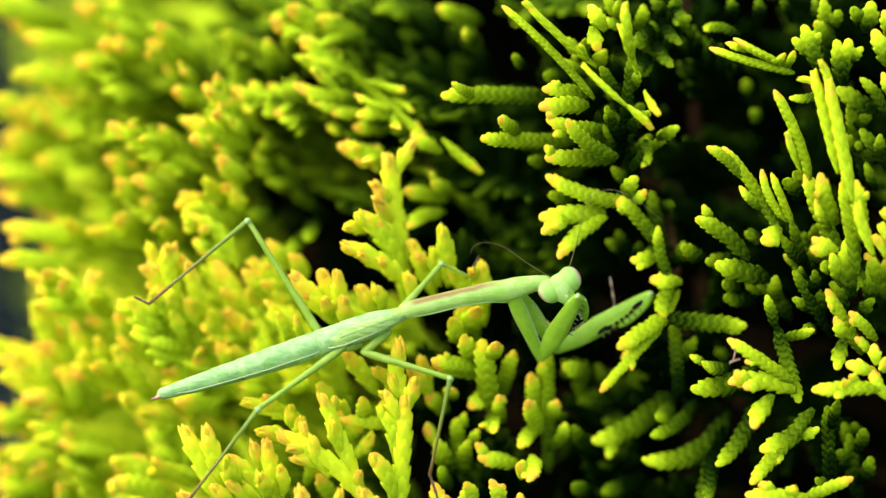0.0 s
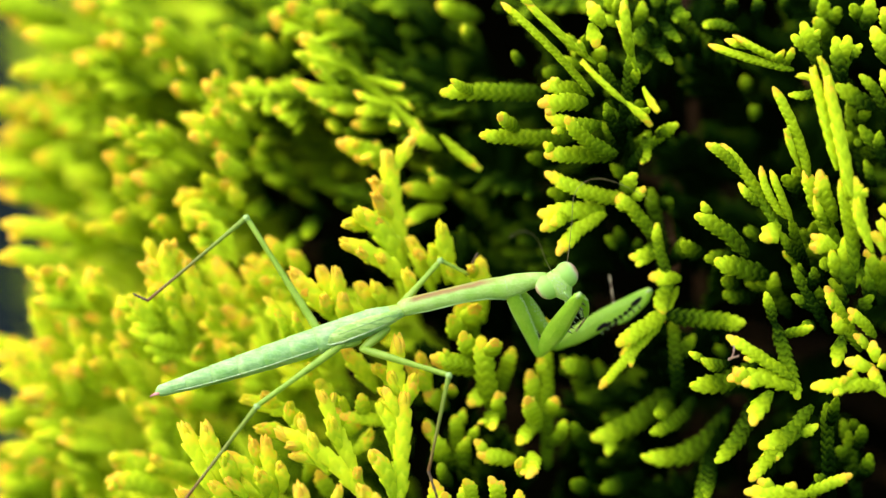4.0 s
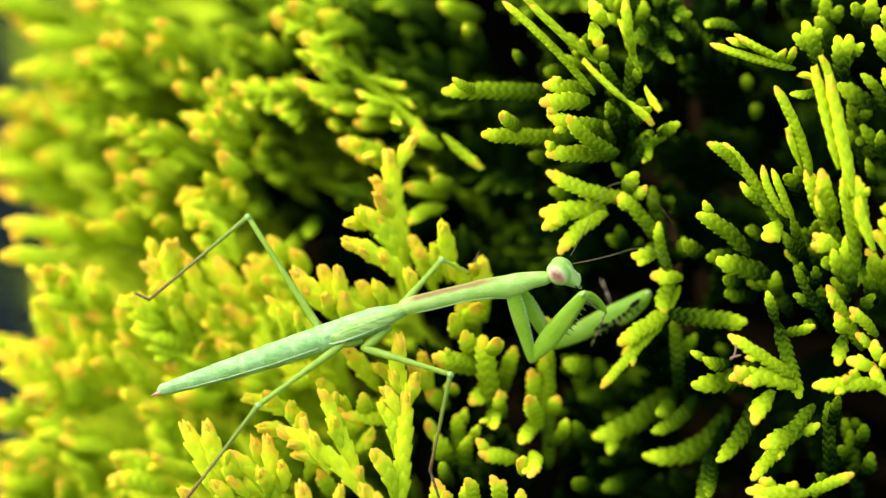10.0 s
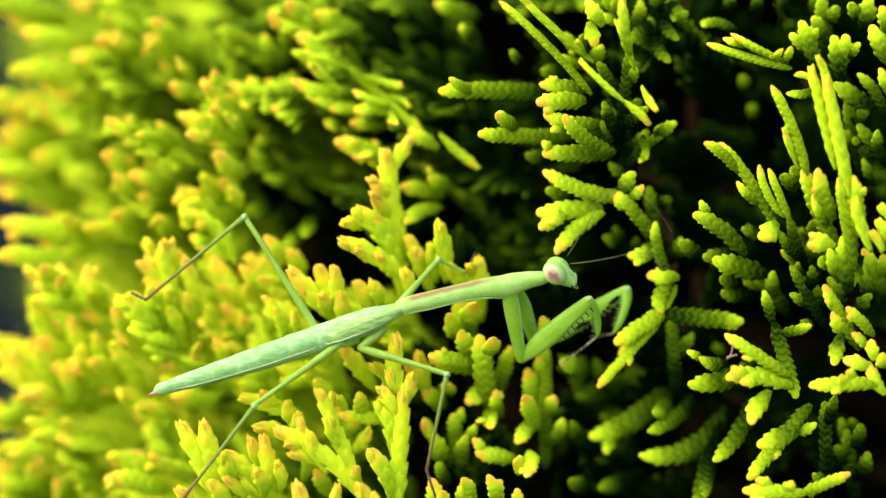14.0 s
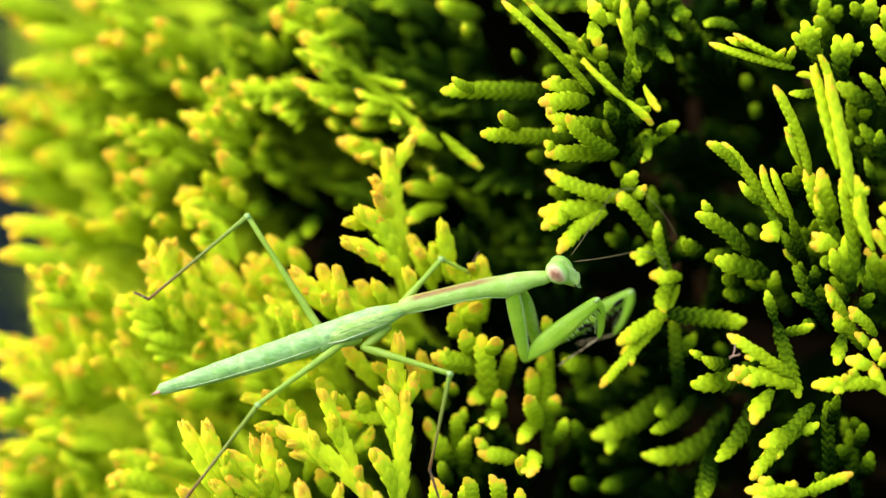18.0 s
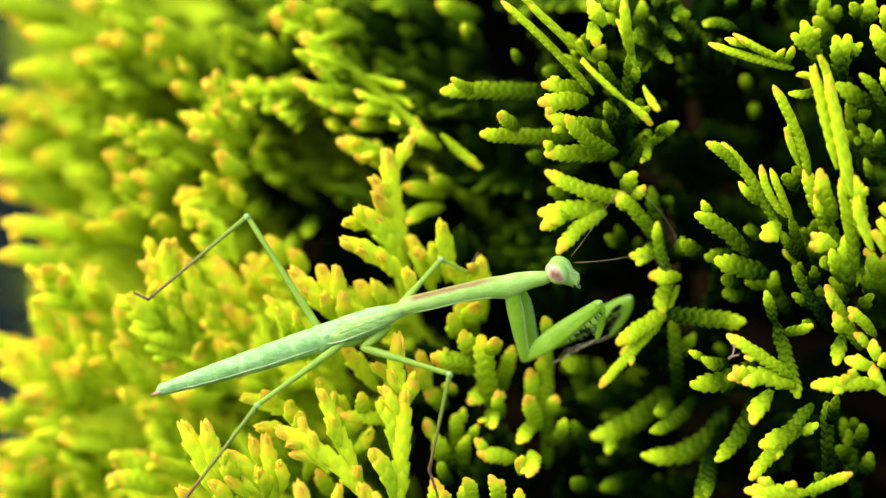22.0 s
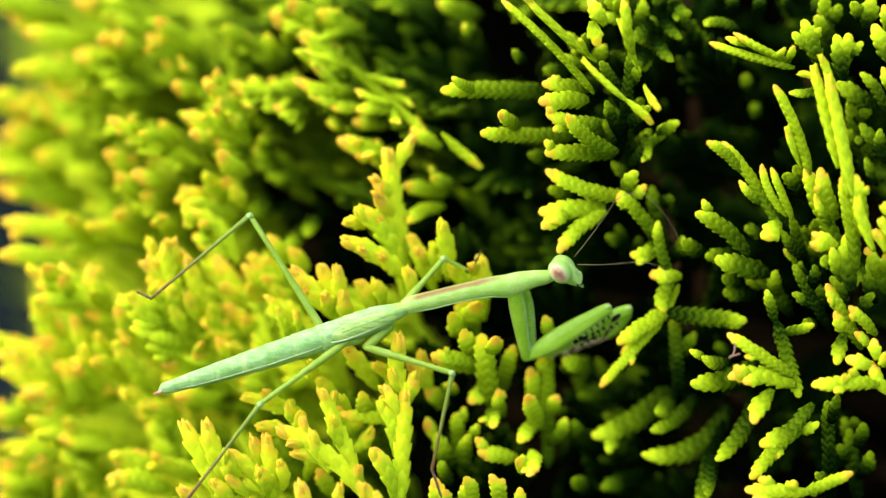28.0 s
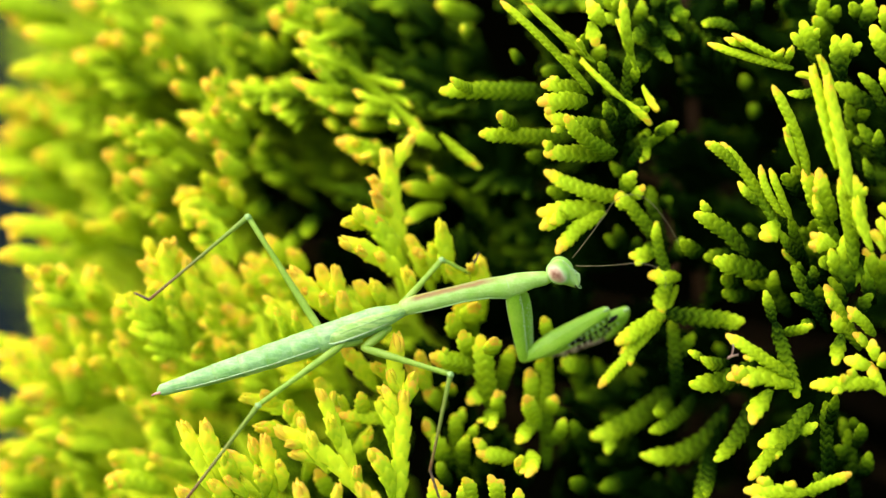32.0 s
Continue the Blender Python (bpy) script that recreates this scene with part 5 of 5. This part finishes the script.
def head():
    """A smooth hull over two eye balls, a forehead and the mouth; x runs to the mouth, y across, z out of the face."""
    balls = (((0, 12, -1), 18.5), ((0, -12, -1), 18.5), ((-2, 0, 0), 18), ((20, 0, 6), 13), ((36, 0, 3), 8))
    bm = bmesh.new()
    bmesh.ops.create_uvsphere(bm, u_segments=40, v_segments=24, radius=1.0)
    for vert in bm.verts:
        n = vert.co.normalized()
        reach = [(Vector(c).dot(n) + r, Vector(c) + n * r) for c, r in balls]
        top = max(s for s, _ in reach)
        weights = [math.exp((s - top) / 2.2) for s, _ in reach]
        p = sum((q * w for w, (_, q) in zip(weights, reach)), Vector()) / sum(weights)
        vert.co = p * U
    me = bpy.data.meshes.new("head")
    bm.to_mesh(me)
    bm.free()
    me.polygons.foreach_set("use_smooth", [True] * len(me.polygons))
    me.materials.append(SKIN)
    ob = put("head", me, mantis, HOME, "triangular light green head")
    for side in (1, -1):
        bm = bmesh.new()
        bmesh.ops.create_uvsphere(bm, u_segments=28, v_segments=18, radius=1.0)
        me = bpy.data.meshes.new("eye")
        bm.to_mesh(me)
        bm.free()
        me.polygons.foreach_set("use_smooth", [True] * len(me.polygons))
        me.materials.append(EYE)
        m = Matrix.Translation((1.5 * U, side * 19.8 * U, 1.0 * U)) @ pose(0, 0, 0, 0, 0, side * -14) @ pose(0, 0, 0, 0 if side > 0 else 180, 0, 0) @ Matrix.Diagonal((23.5 * U, 20.6 * U, 18.6 * U, 1))
        put("eye", me, ob, HOME @ m, "pale green bulging eye with a pink outer side")
        v, f = loft([((x * U, side * y * U, 2 * U), r * U, r * U) for x, y, r in ((38, 5, 3), (44, 4, 3), (48, 1.5, 1))], 8)
        put("mandible", mesh_of("mandible", v, f, DARK), ob, HOME)
        v, f = loft([((x * U, side * y * U, 4 * U), 0.8 * U, 0.8 * U) for x, y in ((35, 6), (43, 8), (49, 6), (50, 2))], 6)
        put("palp", mesh_of("palp", v, f, EDGE), ob, HOME)
        v, f = loft([((x * U, side * y * U, z * U), r * U, r * U) for x, y, z, r in ((-2, 4.5, 15, 0.4), (6, 5.5, 17.2, 0.7), (16, 7.5, 17.6, 0.8), (26, 7.0, 15, 0.6))], 6)
        put("face_ridge", mesh_of("face_ridge", v, f, EDGE), ob, HOME, "pale ridge down the face")
    v, f = loft([((x * U, 0, z * U), r * U, 2.2 * U) for x, z, r in ((24, 17.0, 4), (28, 15.8, 6.5), (31, 14.0, 6.2), (36, 11.0, 5), (41, 6.5, 3))], 12)
    put("lip_plate", mesh_of("lip_plate", v, f, EDGE), ob, HOME, "pale plate over the mouth")
    rng = random.Random(9)
    for k in range(26):
        x, y = -6 + 1.25 * k, rng.uniform(-9, 9)
        v, f = loft([((q * U, 0, 0), s * U, s * U) for q, s in ((-1.2, 0.2), (-0.7, 0.9), (0.5, 1.1), (1.2, 0.2))], 6)
        z = math.sqrt(max(4.0, 17.4 ** 2 - y * y)) + 0.6 + 0.06 * max(0, x)
        put("granule", mesh_of("granule", v, f, PALE), ob, HOME @ Matrix.Translation((x * U, y * U, z * U)))
    return ob


skull = head()


def antenna(size, bends):
    """A feeler along x that curls towards -y; bends: (from, to, degrees) along its length."""
    secs, x, y, n = [], 0.0, 0.0, 40
    for i in range(n + 1):
        s = size * i / n
        r = (0.8 - 0.45 * i / n) * U
        secs.append(((x * U, y * U, 0), r, r))
        a = -radians(sum(deg * min(1, max(0, (s - s0) / (s1 - s0))) for s0, s1, deg in bends))
        x, y = x + size / n * math.cos(a), y + size / n * math.sin(a)
    v, f = loft(secs, 6)
    return put("antenna", mesh_of("antenna", v, f, HAIR), mantis, HOME, "hair-thin brown feeler")


feelers = antenna(290, ((0, 110, -6), (115, 195, 102), (195, 290, 25))), antenna(190, ((0, 90, -8), (100, 150, 35), (150, 190, 90)))


# ---- movement ----
def in_thing(m):
    return HOME.inverted() @ m


def key_part(ob, rows):
    """Keys a part with world poses, turned into its thing's space."""
    ob.matrix_parent_inverse = Matrix()
    walk(ob, [(t, in_thing(m)) for t, m in rows])


def key_foreleg(parts, sizes, base, d0, rows, signs):
    poses = {k: [] for k in parts}
    for t, elbow, knee, ankle, toe in rows:
        a = P(*base, d0 / 1000)
        for name, tip, size, near in zip(("coxa", "femur", "tibia", "tarsus"), (elbow, knee, ankle, toe), (*sizes, TIBIA, FOOT), signs):
            m, a = bone(a, tip, size * U, near)
            poses[name].append((t, m))
    for name, r in poses.items():
        key_part(parts[name], r)


def head_pose(u, v, angle, yaw, pitch=0.0):
    """angle: where the mouth points, degrees from the right, downwards; yaw: turn of the face about that line; pitch: mouth towards the open side."""
    a = radians(angle)
    x = Vector((math.cos(a), 0, -math.sin(a)))
    z = Vector((0, -1, 0))
    m = Matrix((x, z.cross(x), z)).transposed().to_4x4()
    m.translation = P(u, v, -0.0003)
    return m @ pose(0, 0, 0, 0, -pitch, 0) @ pose(0, 0, 0, yaw, 0, 0)


def feeler_pose(u, v, u1, v1, roll, stretch=1.03, d=-0.5):
    """stretch: how much longer the feeler is than it shows, as it points to the open side."""
    m, _ = bone(P(u, v, d / 1000), (u1, v1), math.dist((u, v), (u1, v1)) * U * stretch, -1, roll)
    return m


def motions():
    """All that the mantis moves, and the slight sway of its body."""
    g = mantis.matrix_basis.translation
    walk(mantis, [(t, Matrix.Translation(g + Vector((du * U, 0, -dv * U)))) for t, du, dv in
                  ((0, 0, 0), (7, -1, 0), (14, -1, 0.5), (19, 0, 0), (25.5, 1.5, 0.5), (27.5, 4, 0), (29, 4, 0), (32, 3, 1))])
    key_foreleg(near_leg, (142, 172), (904, 513), -0.2, [
        (0, (956, 627), (1021, 519), (1034, 560), (1010, 580)),
        (0.8, (958, 627), (1015, 516), (1052, 535), (1032, 590)),
        (1.0, (960, 626), (1012, 512), (1050, 530), (1031, 587)),
        (1.2, (957, 645), (996, 518), (1043, 550), (1031, 604)),
        (1.3, (924, 662), (998, 518), (1033, 574), (1015, 612)),
        (1.4, (898, 662), (982, 516), (1016, 562), (1002, 612)),
        (1.6, (896, 659), (976, 512), (1022, 547), (1001, 608)),
        (2.0, (917, 658), (983, 511), (1031, 538), (1013, 617)),
        (2.6, (930, 660), (1008, 506), (1044, 550), (1018, 620)),
        (2.8, (936, 660), (1019, 504), (1050, 554), (1021, 622)),
        (3.0, (932, 662), (1020, 512), (1040, 560), (1016, 604)),
        (3.2, (955, 629), (1018, 524), (1038, 556), (1014, 592)),
        (3.5, (962, 618), (1030, 526), (1040, 560), (1014, 590)),
        (4.5, (940, 640), (1010, 516), (1034, 560), (1014, 600)),
        (5.5, (916, 659), (985, 508), (1032, 545), (1015, 615)),
        (6.0, (922, 659), (989, 508), (1036, 548), (1018, 618)),
        (6.7, (934, 657), (1004, 506), (1038, 555), (1020, 610)),
        (7.0, (940, 655), (1012, 507), (1045, 552), (1024, 605)),
        (7.3, (944, 650), (1020, 510), (1052, 545), (1030, 600)),
        (7.6, (958, 627), (1021, 517), (1059, 535), (1040, 590)),
        (8.0, (964, 622), (1026, 517), (1062, 545), (1040, 600)),
        (8.6, (958, 626), (1018, 518), (1060, 546), (1038, 605)),
        (9.0, (950, 630), (1014, 519), (1058, 546), (1036, 603)),
        (9.5, (945, 634), (1025, 521), (1066, 550), (1040, 606)),
        (10, (940, 636), (1031, 521), (1070, 552), (1045, 610)),
        (11, (930, 637), (1036, 524), (1066, 572), (1030, 632)),
        (12, (928, 637), (1040, 527), (1064, 585), (1012, 640)),
        (13, (926, 637), (1044, 530), (1062, 593), (1000, 645)),
        (14.5, (926, 636), (1048, 531), (1062, 595), (994, 647)),
        (17, (928, 636), (1054, 533), (1060, 598), (988, 648)),
        (19, (928, 636), (1056, 535), (1057, 600), (984, 647)),
        (21, (928, 636), (1058, 538), (1055, 601), (980, 644)),
        (23, (928, 635), (1062, 539), (1054, 602), (974, 642)),
        (25, (928, 635), (1066, 542), (1053, 603), (968, 640)),
        (27.5, (926, 635), (1070, 546), (1051, 603), (962, 637)),
        (32, (924, 635), (1072, 549), (1049, 604), (958, 636))], (1, -1, 1, 1))
    key_foreleg(far_leg, (124, 194), (922, 520), 2.6, [
        (0, (985, 612), (1150, 514), (1092, 572), (1078, 484)),
        (9, (985, 612), (1150, 515), (1094, 572), (1079, 484)),
        (10, (978, 612), (1146, 519), (1094, 574), (1062, 494)),
        (11, (970, 612), (1141, 518), (1092, 576), (1055, 505)),
        (12, (962, 612), (1134, 517), (1092, 582), (1040, 560)),
        (13, (955, 612), (1122, 515), (1094, 590), (1062, 592)),
        (14, (953, 612), (1114, 513), (1090, 590), (1050, 597)),
        (16.5, (952, 613), (1117, 517), (1087, 592), (1030, 606)),
        (19, (950, 615), (1118, 520), (1082, 594), (1015, 612)),
        (22, (946, 620), (1117, 528), (1078, 596), (1000, 622)),
        (25, (942, 626), (1115, 536), (1074, 598), (996, 626)),
        (27.5, (936, 632), (1111, 547), (1070, 600), (990, 630)),
        (32, (934, 632), (1109, 548), (1068, 600), (988, 630))], (1, -1, 1, 1))
    key_part(skull, [(t, head_pose(*p)) for t, p in (
        (0, (988, 496, 60, 0, 10)), (0.6, (988, 492, 58, -12, 8)), (0.9, (990, 482, 50, -40, 6)), (1.15, (992, 476, 48, -62, 0)), (1.3, (990, 484, 54, -40, 10)),
        (1.5, (982, 502, 52, 14, -38)), (2.4, (982, 503, 52, 14, -36)), (3.0, (982, 503, 52, 8, -14)), (3.5, (986, 490, 60, 0, 5)), (4.5, (984, 500, 52, 8, -10)), (5.5, (982, 503, 52, 14, -36)),
        (6.4, (982, 503, 52, 14, -34)), (7.0, (983, 501, 52, 10, -10)), (7.6, (986, 492, 55, -4, 0)), (8.3, (987, 490, 55, -8, 5)), (8.6, (988, 486, 56, -15, 5)),
        (9.0, (988, 479, 43, -72, 0)), (13, (987, 479, 43, -74, 0)), (17, (987, 478, 43, -72, 0)), (25, (987, 478, 43, -73, 0)), (32, (987, 478, 43, -73, 0)))])
    key_part(feelers[0], [(t, feeler_pose(*p)) for t, p in (
        (0, (1003, 474, 1045, 345, 0)), (1.0, (1008, 460, 1060, 350, 0)), (1.2, (1008, 458, 1075, 365, 0)), (1.5, (1005, 474, 1090, 390, 0)), (1.8, (1003, 474, 1040, 360, 0)),
        (2.6, (1001, 474, 992, 350, 0)), (3.5, (1003, 470, 1010, 345, 0)), (5.5, (1003, 474, 1040, 360, 0)), (6.4, (1003, 474, 1030, 360, 0)), (7.0, (1001, 474, 995, 350, 0)), (8.6, (1003, 468, 1010, 345, 0)),
        (9.0, (1008, 452, 1052, 350, 0)), (13, (1008, 452, 1085, 338, 0)), (19, (1010, 452, 1092, 344, 0)), (27.5, (1011, 456, 1098, 350, 0)), (32, (1011, 456, 1098, 350, 0)))])
    key_part(feelers[1], [(t, feeler_pose(*p)) for t, p in (
        (0, (985, 490, 910, 450, 180)), (0.8, (1000, 480, 1010, 400, 90)), (1.0, (1012, 466, 1090, 470, 0)), (1.2, (1012, 468, 1090, 475, 0)), (1.35, (990, 480, 1000, 400, 90)), (1.6, (976, 490, 944, 441, 180, 2.2)), (2.0, (975, 492, 909, 457, 180, 2.0)), (2.8, (970, 492, 897, 486, 180, 2.0)), (3.2, (980, 486, 950, 445, 180, 2.0)), (3.5, (982, 484, 956, 440, 180, 2.0)),
        (5.5, (970, 494, 890, 400, 180)), (6.4, (968, 496, 890, 435, 180)), (7.0, (972, 494, 900, 455, 180)), (7.6, (978, 484, 880, 415, 180)), (8.6, (980, 482, 872, 408, 180)), (8.8, (1000, 476, 1010, 390, 90)),
        (9.0, (1012, 466, 1090, 438, 0)), (10, (1012, 466, 1100, 452, 0)), (13, (1013, 467, 1110, 458, 0)), (19, (1015, 463, 1110, 456, 0)), (27.5, (1017, 470, 1105, 473, 0)), (32, (1017, 470, 1105, 473, 0)))])


motions()
